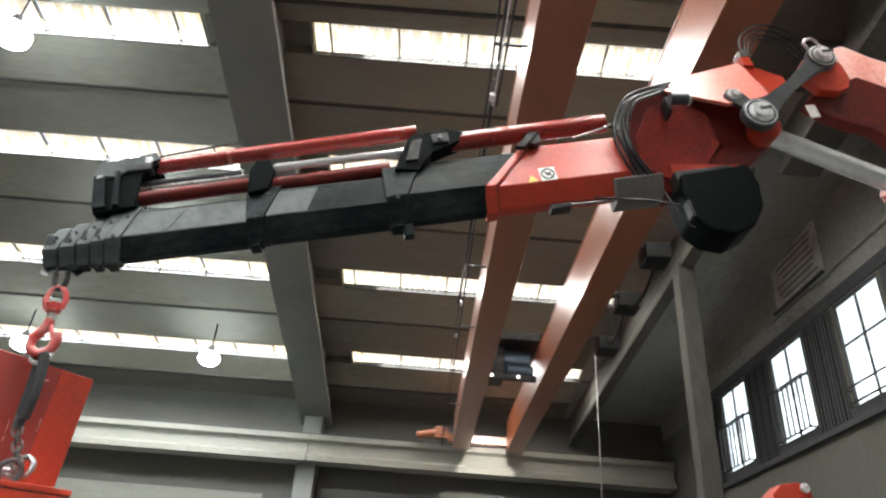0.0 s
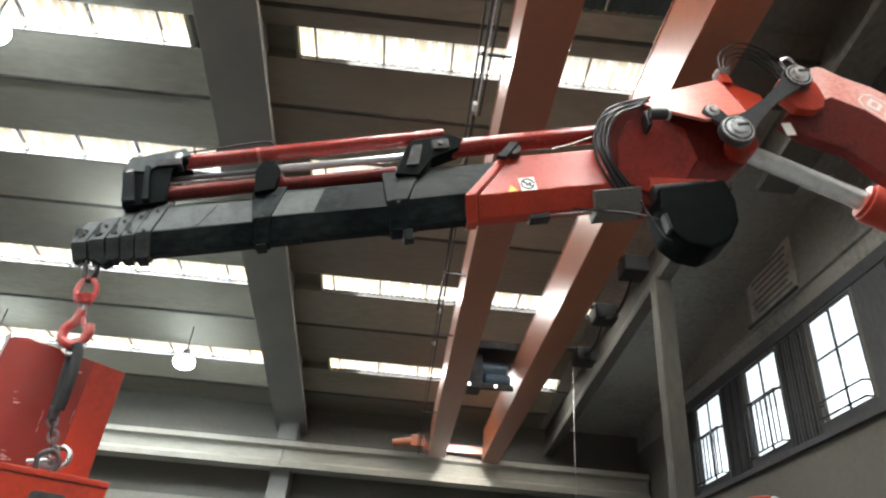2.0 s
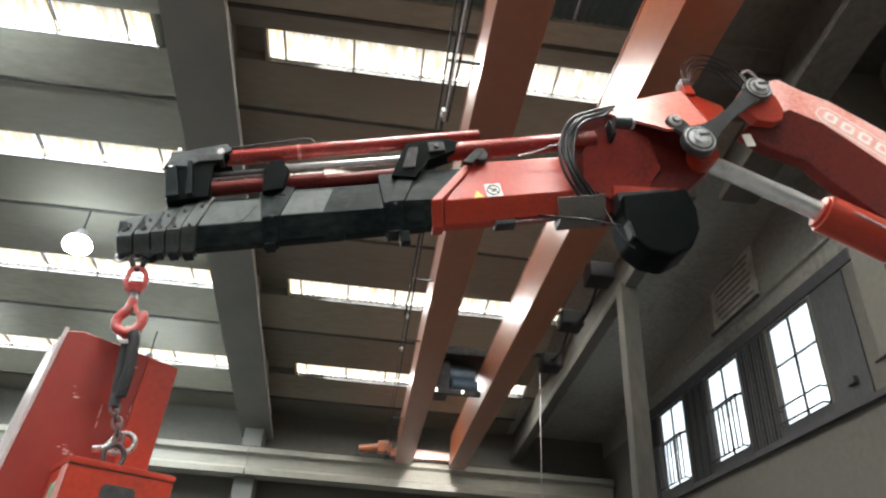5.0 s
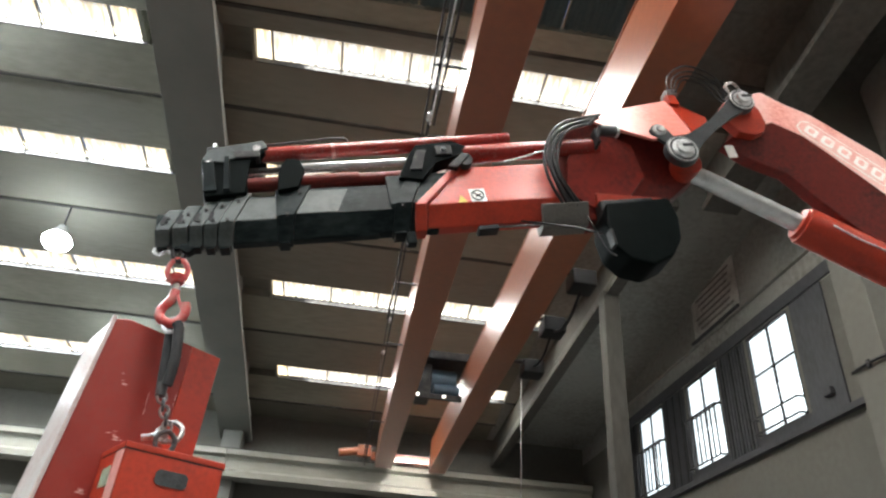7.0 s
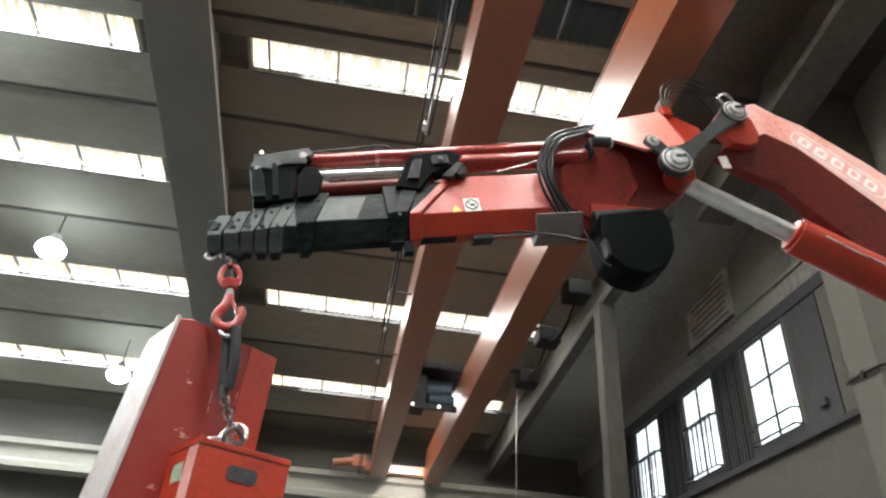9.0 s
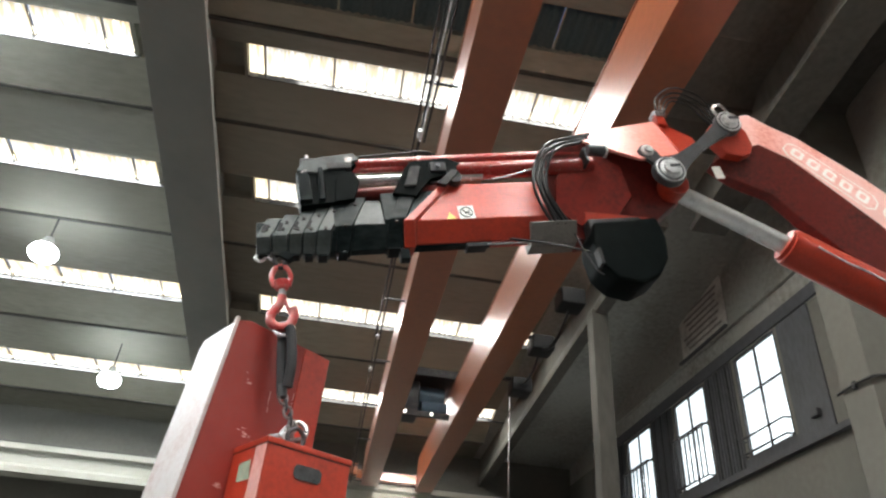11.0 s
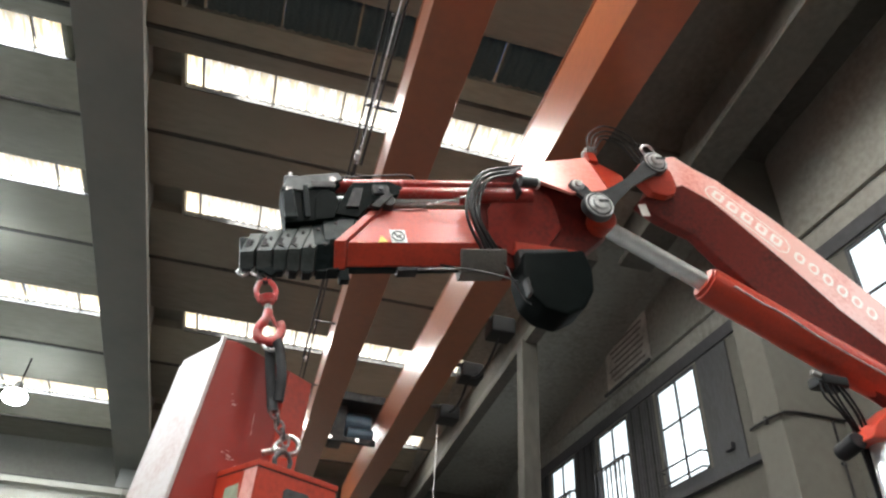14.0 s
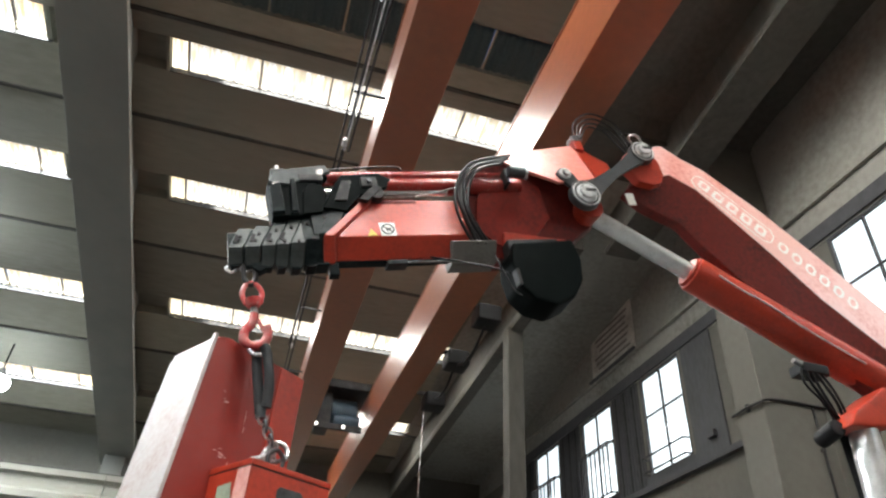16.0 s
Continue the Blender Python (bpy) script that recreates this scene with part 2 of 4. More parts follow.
def box(x0, x1, y0, y1, z0, z1, bevel=0.0, bm=None):
    bm = bm or bmesh.new()
    v = [bm.verts.new((x, y, z)) for x in (x0, x1) for y in (y0, y1) for z in (z0, z1)]
    fs = [bm.faces.new([v[i] for i in f]) for f in ((0, 1, 3, 2), (4, 6, 7, 5), (0, 4, 5, 1), (2, 3, 7, 6), (0, 2, 6, 4), (1, 5, 7, 3))]
    if bevel:
        bmesh.ops.bevel(bm, geom=list({e for f in fs for e in f.edges}), offset=bevel, segments=2, affect="EDGES", profile=0.5)
    return bm


def prism(points, lo, hi, axis="y", bevel=0.0, bm=None, lean=None):
    """A polygon drawn in the two other axes, carried along axis from lo to hi. lean: a function that gives each point its shift along the axis."""
    bm = bm or bmesh.new()

    def at(p, d):
        if axis == "y":
            return (p[0], d, p[1])
        if axis == "x":
            return (d, p[0], p[1])
        return (p[0], p[1], d)
    sides = []
    for d in (lo, hi):
        sides.append([bm.verts.new(at(p, d + (lean(p) if lean else 0))) for p in points])
    fs = [bm.faces.new(sides[0]), bm.faces.new(sides[1][::-1])]
    for i in range(len(points)):
        j = (i + 1) % len(points)
        fs.append(bm.faces.new((sides[0][i], sides[1][i], sides[1][j], sides[0][j])))
    if bevel:
        bmesh.ops.bevel(bm, geom=list({e for f in fs for e in f.edges}), offset=bevel, segments=2, affect="EDGES", profile=0.5)
    return bm


def rod(a, b, r, r2=None, n=20, bm=None, bevel=0.0):
    bm = bm or bmesh.new()
    a, b = Vector(a), Vector(b)
    d = b - a
    m = Matrix.Translation((a + b) / 2) @ d.to_track_quat("Z", "Y").to_matrix().to_4x4()
    res = bmesh.ops.create_cone(bm, cap_ends=True, segments=n, radius1=r, radius2=r if r2 is None else r2, depth=d.length, matrix=m)
    if bevel:
        caps = {e for v in res["verts"] for f in v.link_faces if len(f.verts) > 4 for e in f.edges}
        bmesh.ops.bevel(bm, geom=list(caps), offset=bevel, segments=2, affect="EDGES", profile=0.5)
    return bm


def sweep(points, r, n=10, steps=6, bm=None, closed=False):
    """A round hose or bar along a smooth line through the points."""
    bm = bm or bmesh.new()
    p = [Vector(q) for q in points]
    line = []
    k = len(p)
    for i in range(k if closed else k - 1):
        if closed:
            a, b, c, d = p[i - 1], p[i], p[(i + 1) % k], p[(i + 2) % k]
        else:
            a, b, c, d = p[max(i - 1, 0)], p[i], p[i + 1], p[min(i + 2, k - 1)]
        for j in range(steps):
            t = j / steps
            line.append(0.5 * (2 * b + (c - a) * t + (2 * a - 5 * b + 4 * c - d) * t * t + (3 * b - a - 3 * c + d) * t ** 3))
    if not closed:
        line.append(p[-1])
    rings, side = [], None
    m = len(line)
    for i, q in enumerate(line):
        t = (line[(i + 1) % m] - line[i - 1]) if closed else (line[min(i + 1, m - 1)] - line[max(i - 1, 0)])
        t.normalize()
        if side is None:
            side = t.orthogonal().normalized()
        side = (side - t * side.dot(t)).normalized()
        up = t.cross(side)
        rings.append([bm.verts.new(q + r * (math.cos(2 * math.pi * j / n) * side + math.sin(2 * math.pi * j / n) * up)) for j in range(n)])
    for i in range(m if closed else m - 1):
        a, b = rings[i], rings[(i + 1) % m]
        for j in range(n):
            bm.faces.new((a[j], a[(j + 1) % n], b[(j + 1) % n], b[j]))
    if not closed:
        bm.faces.new(rings[0][::-1]), bm.faces.new(rings[-1])
    return bm


def empty(name, m=None):
    ob = new(name)
    ob.empty_display_size = 0.2
    if m is not None:
        ob.matrix_world = m
    return ob


# ---- hall: floor, walls, roof ----
WEST, EAST, SOUTH, NORTH = -16.0, 8.4, -14.0, 24.4

structure("floor", box(WEST - 0.3, EAST + 0.3, SOUTH - 0.3, NORTH + 0.3, -0.2, 0), FLOOR, "worn grey concrete factory floor", "floor")
structure("wall_west", box(WEST - 0.3, WEST, SOUTH, NORTH, 0, 15), WALL, "grey plastered end wall of the hall", "wall")
structure("wall_south", box(WEST - 0.3, EAST + 0.3, SOUTH - 0.3, SOUTH, 0, 15), WALL, "grey plastered side wall of the hall", "wall")
structure("wall_north", box(WEST - 0.3, EAST + 0.3, NORTH, NORTH + 0.3, 0, 10.5), WALL, "grey concrete side wall under the crane rail", "wall")

# windows of the east wall: y from, y to, with sill and head heights
# the first four are unseen, added with their lamps to light the boom
WINDOWS = [(-6.6, -5.15), (-3.6, -2.15), (-0.6, 0.85), (2.4, 3.85), (5.5, 6.95), (11.35, 12.95), (14.35, 16.0), (17.45, 19.15)]
SILL, HEAD = 4.58 + EYE, 6.81 + EYE
bm = box(EAST, EAST + 0.1, SOUTH, NORTH, 0, SILL)
edges = [SOUTH] + [v for w in WINDOWS for v in w] + [NORTH]
for i in range(0, len(edges), 2):
    box(EAST, EAST + 0.1, edges[i], edges[i + 1], SILL, HEAD, bm=bm)
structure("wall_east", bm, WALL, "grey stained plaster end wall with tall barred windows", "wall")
structure("wall_east_upper", box(EAST, EAST + 0.1, SOUTH, NORTH, HEAD, 15), LIFTED_WALL, "grey plaster of the end wall above the windows, light put into its colour", "wall")
bm = box(EAST + 2.5, EAST + 2.6, SOUTH, NORTH + 10, -1, 16)
structure("backdrop", bm, BACKDROP, "plain bright overcast sky outside the windows", "sky")

# roof elements between the skylight strips
spans = [(SOUTH - 0.3, ROWS[0][0])] + [(ROWS[i][1], ROWS[i + 1][0]) for i in range(len(ROWS) - 1)] + [(ROWS[-1][1], NORTH + 0.3)]


def roof_bay(bm, x0, x1, fills, slot, end=99.0):
    """Folded roof elements from x0 to x1; fills: closed ends of the strips, with the height of their recess; end: where the folds stop."""
    done, joint_faces = len(bm.faces), []
    for a, b in spans:
        if a > end:
            break
        za, zb = roof_z(a), roof_z(b)
        k = a + (b - a) * 0.36
        prism([(a, za + 0.35), (a, za), (k, roof_z(k) - 0.26), (k, roof_z(k) + 0.3)], x0, x1, "x", bm=bm)
        z = roof_z(k) - 0.26
        # dark strip added for the line of the joint gap, hidden by the fold
        joint_start = len(bm.faces)
        prism([(k - 0.055, z - 0.012), (k - 0.055, z + 0.03), (k + 0.004, z + 0.03), (k + 0.004, z - 0.03)], x0, x1, "x", bm=bm)
        joint_faces += range(joint_start, len(bm.faces))
        k += 0.075
        prism([(k, roof_z(k) + 0.3), (k, roof_z(k) - 0.12), (b - 0.1, zb - 0.02), (b, zb), (b, zb + 0.35)], x0, x1, "x", bm=bm)
        prism([(k - 0.06, roof_z(k) + 0.28), (k - 0.06, roof_z(k) - 0.02), (k + 0.02, roof_z(k) - 0.02), (k + 0.02, roof_z(k) + 0.28)], x0, x1, "x", bm=bm)
    for near, far in ROWS:
        if near > end:
            break
        for f0, f1, up in fills:
            prism([(near, roof_z(near) + up), (near, roof_z(near) + 0.35), (far, roof_z(far) + 0.35), (far, roof_z(far) + up)], f0, f1, "x", bm=bm)
    for k, f in enumerate(bm.faces):
        if k >= done:
            f.material_index = 3 if k in joint_faces else slot


bm = bmesh.new()
roof_bay(bm, WEST - 0.3, 4.75, ((-4.79, -4.7, 0.0), (-4.7, -2.79, 0.22), (-2.79, -2.73, 0.0)), 0)
# end bay in the darkened concrete: its shade is painted
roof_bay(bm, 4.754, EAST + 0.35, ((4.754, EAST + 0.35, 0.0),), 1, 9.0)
# flat soffit in the lightened grey, for light that doesn't reach it
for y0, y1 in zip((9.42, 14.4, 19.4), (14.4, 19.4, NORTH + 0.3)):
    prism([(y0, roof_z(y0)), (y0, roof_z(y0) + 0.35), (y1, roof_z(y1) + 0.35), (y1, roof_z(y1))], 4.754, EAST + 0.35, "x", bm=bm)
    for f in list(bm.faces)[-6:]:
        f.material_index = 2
structure("ceiling", bm, [CONCRETE, SHADED_CONCRETE, LIFTED_WALL, JOINT_LINE], "grey precast concrete roof elements, with shade and light put into the colour near the end wall", "ceiling")


def pane_mesh(width, depth, mat, name):
    bm = bmesh.new()
    nx = 48
    rows = []
    for j, y in enumerate((-depth / 2, depth / 2)):
        rows.append([bm.verts.new((width * (i / nx - 0.5), y, 0.022 * math.cos(i * math.pi * 2 / 6))) for i in range(nx + 1)])
    for i in range(nx):
        bm.faces.new((rows[0][i], rows[0][i + 1], rows[1][i + 1], rows[1][i]))
    res = bmesh.ops.solidify(bm, geom=list(bm.faces), thickness=0.004)
    return smooth(mesh_of(name, bm, mat), 60)


PANE = pane_mesh(1.25, 0.95, SHEET, "pane")
DULL = pane_mesh(1.25, 0.95, CORRUGATED, "sheet")
BAR = mesh_of("seam", box(-0.017, 0.017, -0.42, 0.42, -0.012, 0.012), SEAM)
lip_rnd = random.Random(9)
LIPS = []
for k in range(5):
    outline = [(-0.63 + 0.021 * i, 0.07 + max(0.0, lip_rnd.gauss(0.012, 0.016)) + (lip_rnd.uniform(0.02, 0.08) if lip_rnd.random() < 0.14 else 0)) for i in range(61)]
    LIPS.append(mesh_of("lip", prism(outline + [(0.63, -0.05), (-0.63, -0.05)], -0.008, 0.008, "y"), DARK))
for i, (near, far) in enumerate(ROWS):
    y = (near + far) / 2
    z = roof_z(y) + 0.1
    opaque = near == 6.95
    light = tagged(empty("skylight_%d" % (i + 1), pose(0, y, z, math.degrees(math.atan(-0.14)), 0, 0)),
                   "dull corrugated metal sheets closing a roof strip" if opaque else "strip of dirty translucent corrugated roof sheets between concrete elements", "skylight", kind="structure")
    # each bay begins with a narrow sheet beside the girder
    for start, step, stop, narrow in ((-2.42, 1.28, 5.0, (-2.57, 0.24)), (-5.31, -1.29, -15.5, (-5.0, 0.48))):
        sheets = [(*narrow, start)]
        x = start
        while (stop - x) * step > 0:
            sheets.append((x + step / 2, 1.0, x + step))
            x += step
        for x, width, seam in sheets:
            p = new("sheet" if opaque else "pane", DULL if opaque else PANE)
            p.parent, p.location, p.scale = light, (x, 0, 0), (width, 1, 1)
            q = new("seam", BAR)
            q.parent, q.location = light, (seam, 0, -0.03)
            if not opaque:
                q = new("lip", lip_rnd.choice(LIPS))
                q.parent, q.location, q.scale = light, (x, (far - near) / 2 - 0.012, -0.1), (width, 1, 1)

# concrete girders under the roof


def girder(name, near_x, far_x, width, y0, y1, drop, label, mat):
    bm = bmesh.new()
    prof = [(-width * 0.5, 0), (-width * 0.5, 0.14), (-width * 0.3, 0.34), (-width * 0.3, 1.5), (width * 0.3, 1.5), (width * 0.3, 0.34), (width * 0.5, 0.14), (width * 0.5, 0)]
    ends = []
    for y, x in ((y0, near_x), (y1, far_x)):
        ends.append([bm.verts.new((x + px, y, roof_z(y) - drop + pz)) for px, pz in prof])
    bm.faces.new(ends[0]), bm.faces.new(ends[1][::-1])
    for i in range(8):
        j = (i + 1) % 8
        bm.faces.new((ends[0][i], ends[1][i], ends[1][j], ends[0][j]))
    low = [e for e in bm.edges if abs(e.verts[0].co.y - e.verts[1].co.y) > 1]
    bmesh.ops.bevel(bm, geom=low, offset=0.02, segments=2, affect="EDGES", profile=0.5)
    return structure(name, bm, mat, label, "beam")


girder("girder_1", -3.08, -4.06, 1.08, SOUTH, NORTH, 1.0, "grey precast concrete roof girder spanning the hall", BEAM)
# beams and column by the end wall also carry painted shade
girder("girder_2", 6.95, 6.8, 0.75, SOUTH, 10.5, 1.0, "concrete roof girder near the end wall, shade put into its colour", SHADED_CONCRETE)
girder("girder_3", 5.78, 5.12, 0.32, 10.5, NORTH, 1.0, "concrete beam running to the side wall, shade put into its colour", SHADED_CONCRETE)

# columns
structure("column_1", box(-4.4, -3.75, 23.55, NORTH, 0, 9.0, 0.03), BEAM, "square grey concrete column under the roof girder", "column")
structure("column_2", box(5.4, 5.8, 13.6, 13.98, 0, roof_z(13.6) - 0.9, 0.03), SHADED_CONCRETE, "square grey concrete column under the beam", "column")
structure("column_3", box(7.27, EAST, 7.94, 8.56, 0, roof_z(8.56) - 0.02, 0.02), WALL, "plastered pilaster on the end wall", "column")
structure("ledge", box(EAST - 0.12, EAST, 9.7, 21.5, SILL - 0.33, SILL - 0.21, 0.01), WINDOW_IRON, "dark steel ledge below the windows", "ledge")
structure("trim", box(EAST - 0.05, EAST, 4.0, 21.5, HEAD + 0.02, HEAD + 0.3, 0.01), WINDOW_IRON, "dark lintel band above the windows", "lintel")
structure("moulding", box(EAST - 0.08, EAST, 4.0, 21.5, HEAD + 0.72, HEAD + 0.8, 0.01), LIFTED_WALL, "thin plaster ledge above the windows", "moulding")

# crane runway along the north wall
bm = prism([(23.1, 4.92 + EYE), (23.1, 5.1 + EYE), (23.25, 5.2 + EYE), (23.25, 5.55 + EYE), (23.1, 5.62 + EYE), (23.1, 5.8 + EYE), (23.9, 5.8 + EYE), (23.9, 4.92 + EYE)], WEST, -4.08, "x")
prism([(23.1, 4.92 + EYE), (23.1, 5.1 + EYE), (23.25, 5.2 + EYE), (23.25, 5.55 + EYE), (23.1, 5.62 + EYE), (23.1, 5.8 + EYE), (23.9, 5.8 + EYE), (23.9, 4.92 + EYE)], -4.05, 8.3, "x", bm=bm)
runway = structure("runway_beam", bm, PALE, "pale concrete crane runway beam along the side wall", "beam")
part("rail", box(WEST, 8.3, 23.4, 23.5, 5.8 + EYE, 5.9 + EYE), DARK, runway)
structure("panel_1", box(WEST, -5.5, 24.2, NORTH - 0.003, 0, 3.95 + EYE, 0.02), PALE, "pale painted lower wall panels", "wall panel")
structure("panel_2", box(-5.4, -4.45, 24.25, NORTH - 0.003, 0, 3.85 + EYE, 0.02), WALL, "grey lower wall panel beside a column", "wall panel")
structure("panel_3", box(-3.7, 2.0, 24.25, NORTH - 0.003, 0, 4.3 + EYE, 0.02), WALL, "grey lower wall panels", "wall panel")


def window(index, y0, y1, grille):
    w = tagged(empty("window_%d" % index, pose(EAST + 0.004, (y0 + y1) / 2, SILL)), "tall bright iron-framed window" + (" with a barred grille" if grille else ""), "window", kind="structure")
    hw, h = (y1 - y0) / 2, HEAD - SILL
    bm = bmesh.new()
    for a, b, c, d in ((-hw, -hw + 0.05, 0, h), (hw - 0.05, hw, 0, h), (-hw + 0.05, hw - 0.05, 0, 0.05), (-hw + 0.05, hw - 0.05, h - 0.05, h)):
        box(0.0, 0.06, a, b, c, d, bm=bm)
    part("window_frame", bm, WINDOW_IRON, w)
    part("mullion", box(0.005, 0.05, -0.02, 0.02, 0.05, h - 0.05), WINDOW_IRON, w)
    part("transom", box(0.008, 0.047, -hw + 0.05, hw - 0.05, h * 0.58, h * 0.58 + 0.03), WINDOW_IRON, w)
    for a, b in ((-hw + 0.05, -0.02), (0.02, hw - 0.05)):
        for c, d in ((0.05, h * 0.58), (h * 0.58 + 0.03, h - 0.05)):
            p = part("pane", box(0.024, 0.03, a, b, c, d), GLASS, w)
            p.visible_shadow = False
    if grille:
        top = h * (0.55 if grille == 1 else 0.16)
        for z in (0.04, top):
            part("rail", sweep([(-0.02, -hw, z), (-0.17, -hw + 0.02, z), (-0.17, hw - 0.02, z), (-0.02, hw, z)], 0.023, n=6, steps=1), DARK, w)
        if grille == 1:
            k = 8
            for i in range(k):
                y = -hw + 0.05 + (2 * hw - 0.1) * i / (k - 1)
                part("bar", rod((-0.17, y, 0.04), (-0.17, y, top), 0.022, n=6), DARK, w)
    return w


for i, (y0, y1) in enumerate(WINDOWS):
    window(i + 1, y0, y1, (0, 0, 0, 0, 0, 2, 1, 1)[i])
    area("window_lamp", look((EAST - 0.03, (y0 + y1) / 2, (SILL + HEAD) / 2), (0, (y0 + y1) / 2, 5.0)), 1.3, 1.9, 8, (0.9, 0.96, 1.0))

# dark slatted shutters beside the windows
for y0, y1 in ((13.05, 14.25), (16.1, 17.35), (19.25, 20.4)):
    s = tagged(empty("shutter", pose(EAST - 0.03, 0, SILL)), "dark ribbed metal shutter panel between windows", "shutter", group="shutters on the end wall")
    part("backing", box(0.005, 0.028, y0, y1, -0.2, HEAD - SILL), SHUTTER, s)
    k = int((y1 - y0) / 0.13)
    for i in range(k):
        y = y0 + 0.06 + i * 0.13
        part("rib", box(-0.03, 0.004, y, y + 0.035, -0.15, HEAD - SILL - 0.03), DARK if i % 3 == 1 else SHUTTER, s)

bm = box(EAST - 0.028, EAST, 10.2, 11.22, SILL - 0.2, HEAD)
for y0, y1 in ((11.22, 13.04), (14.26, 16.09), (17.36, 19.24)):
    box(EAST - 0.028, EAST, y0, y1, SILL - 0.2, SILL - 0.004, bm=bm)
structure("apron", bm, SHUTTER, "dark grey metal panels beside and under the windows", "wall panel")

# notice board on the end wall
board = tagged(empty("notice_board", pose(EAST - 0.03, 13.95, 7.65 + EYE)), "pale faded notice board with lines of writing", "sign")
part("panel", box(0.0, 0.025, -1.1, 1.1, 0, 1.35, 0.005), SIGN, board)
part("tray", box(-0.1, 0.02, -1.15, 1.15, -0.08, -0.01, 0.005), WINDOW_IRON, board)
for i in range(7):
    part("text_bar", box(-0.006, -0.001, -0.9 + 0.07 * (i % 3), 0.92 - 0.1 * ((i * 5) % 4), 1.14 - i * 0.16, 1.2 - i * 0.16), SIGN_INK, board)

# brackets and pipes on the end wall
drain = tagged(empty("downpipe"), "thin dark downpipe on the pilaster", "pipe")
part("tube", rod((8.13, 7.915, 0), (8.15, 7.915, 4.24 + EYE), 0.02), DARK, drain)
for z in (1.2, 3.4, 5.2):
    part("clip", box(8.1, 8.18, 7.9, 7.94, z, z + 0.05, 0.004), GREY, drain)
pipe = tagged(empty("pipe"), "thin dark pipe bent round a wall pilaster", "pipe")
part("tube", sweep([(7.24, 8.62, 4.2 + EYE), (7.24, 8.3, 4.22 + EYE), (7.24, 7.9, 4.2 + EYE), (7.45, 7.91, 4.26 + EYE), (7.9, 7.91, 4.27 + EYE), (8.38, 7.91, 4.26 + EYE)], 0.022, steps=3), DARK, pipe)
part("clip", box(7.22, 7.268, 8.22, 8.28, 4.15 + EYE, 4.27 + EYE, 0.008), DARK, pipe)
box_1 = tagged(empty("junction_box", pose(EAST - 0.06, 10.6, 4.75 + EYE)), "small grey junction box on the end wall", "box")
part("body", box(-0.06, 0.06, -0.11, 0.11, -0.07, 0.07, 0.02), WINDOW_IRON, box_1)
cable = tagged(empty("hanging_cable"), "thin pale cable hanging from the roof", "cable")
part("wire", rod((4.75, 19.0, 2.0), (4.75, 19.0, roof_z(19.0) - 0.1), 0.02, n=8), STEEL, cable)
part("pendant", box(4.69, 4.81, 18.95, 19.05, 1.5, 2.0, 0.02), YELLOW, cable)

# ---- overhead travelling crane ----
bridge = tagged(empty("bridge_crane"), "orange painted overhead travelling crane with two box girders", "overhead crane")
ZB = 5.6 + EYE
for x0, x1, name in ((0.76, 1.32, "box_girder"), (2.55, 3.09, "box_girder")):
    g = part(name, box(x0 + 0.015, x1 - 0.015, -13.2, 22.75, ZB + 0.03, ZB + 1.02, 0.008), ORANGE, bridge)
    part("bottom_flange", box(x0, x1, -13.2, 22.75, ZB, ZB + 0.027, 0.004), ORANGE, g)
    part("top_flange", box(x0, x1, -13.2, 22.75, ZB + 1.023, ZB + 1.05, 0.004), ORANGE, g)
    part("rail", box((x0 + x1) / 2 - 0.03, (x0 + x1) / 2 + 0.03, -13, 22.7, ZB + 1.053, ZB + 1.12), DARK, g)
part("end_carriage", box(0.6, 3.2, 22.78, 23.08, ZB + 0.22, ZB + 0.5, 0.02), ORANGE, bridge)
part("end_carriage", box(0.2, 3.6, -13.7, -13.23, ZB + 0.1, ZB + 0.5, 0.02), ORANGE, bridge)
drive = part("drive_motor", rod((-0.45, 22.8, ZB + 0.36), (0.2, 22.8, ZB + 0.48), 0.13, bevel=0.02), ORANGE, bridge, "orange travel motor")
part("gearbox", box(0.15, 0.6, 22.68, 22.95, ZB + 0.3, ZB + 0.68, 0.03), ORANGE, drive)
# hoist trolley between the girders
hoist = part("trolley", box(1.2, 2.7, 15.9, 17.3, ZB + 1.14, ZB + 1.35, 0.02), DARK, bridge, "dark hoist trolley")
part("drum", rod((1.45, 16.6, ZB + 0.75), (2.4, 16.6, ZB + 0.75), 0.34, bevel=0.03), BLUE, hoist)
part("gearbox", box(1.4, 1.75, 16.2, 17.0, ZB + 0.25, ZB + 1.1, 0.04), DARK, hoist)
part("motor", rod((1.8, 16.2, ZB + 0.4), (2.45, 16.2, ZB + 0.4), 0.17, bevel=0.03), BLUE, hoist)
part("frame_bar", box(1.35, 2.5, 15.95, 16.05, ZB + 0.1, ZB + 0.24, 0.01), DARK, hoist)
for x in (1.4, 2.05):
    part("hoist_lamp", rod((x, 15.9, ZB + 0.17), (x, 15.94, ZB + 0.17), 0.03), SMALL_GLOW, hoist)
# added lamp, stands in for the sun patch on the runway between the girders
flood = part("floodlight", box(1.82, 2.12, 17.4, 17.48, ZB + 0.9, ZB + 1.1, 0.015), DARK, hoist, "added lamp under the trolley that makes the bright runway patch")
part("flood_glass", box(1.85, 2.09, 17.481, 17.49, ZB + 0.93, ZB + 1.07), SMALL_GLOW, flood)
fd = bpy.data.lights.new("runway_patch_beam", "SPOT")
fd.energy, fd.spot_size, fd.spot_blend, fd.shadow_soft_size, fd.color = 2600, radians(34), 0.7, 0.08, (1.0, 0.97, 0.92)
new("runway_patch_beam", fd).matrix_world = look((1.97, 17.55, ZB + 1.0), (1.97, 23.1, ZB - 0.85))
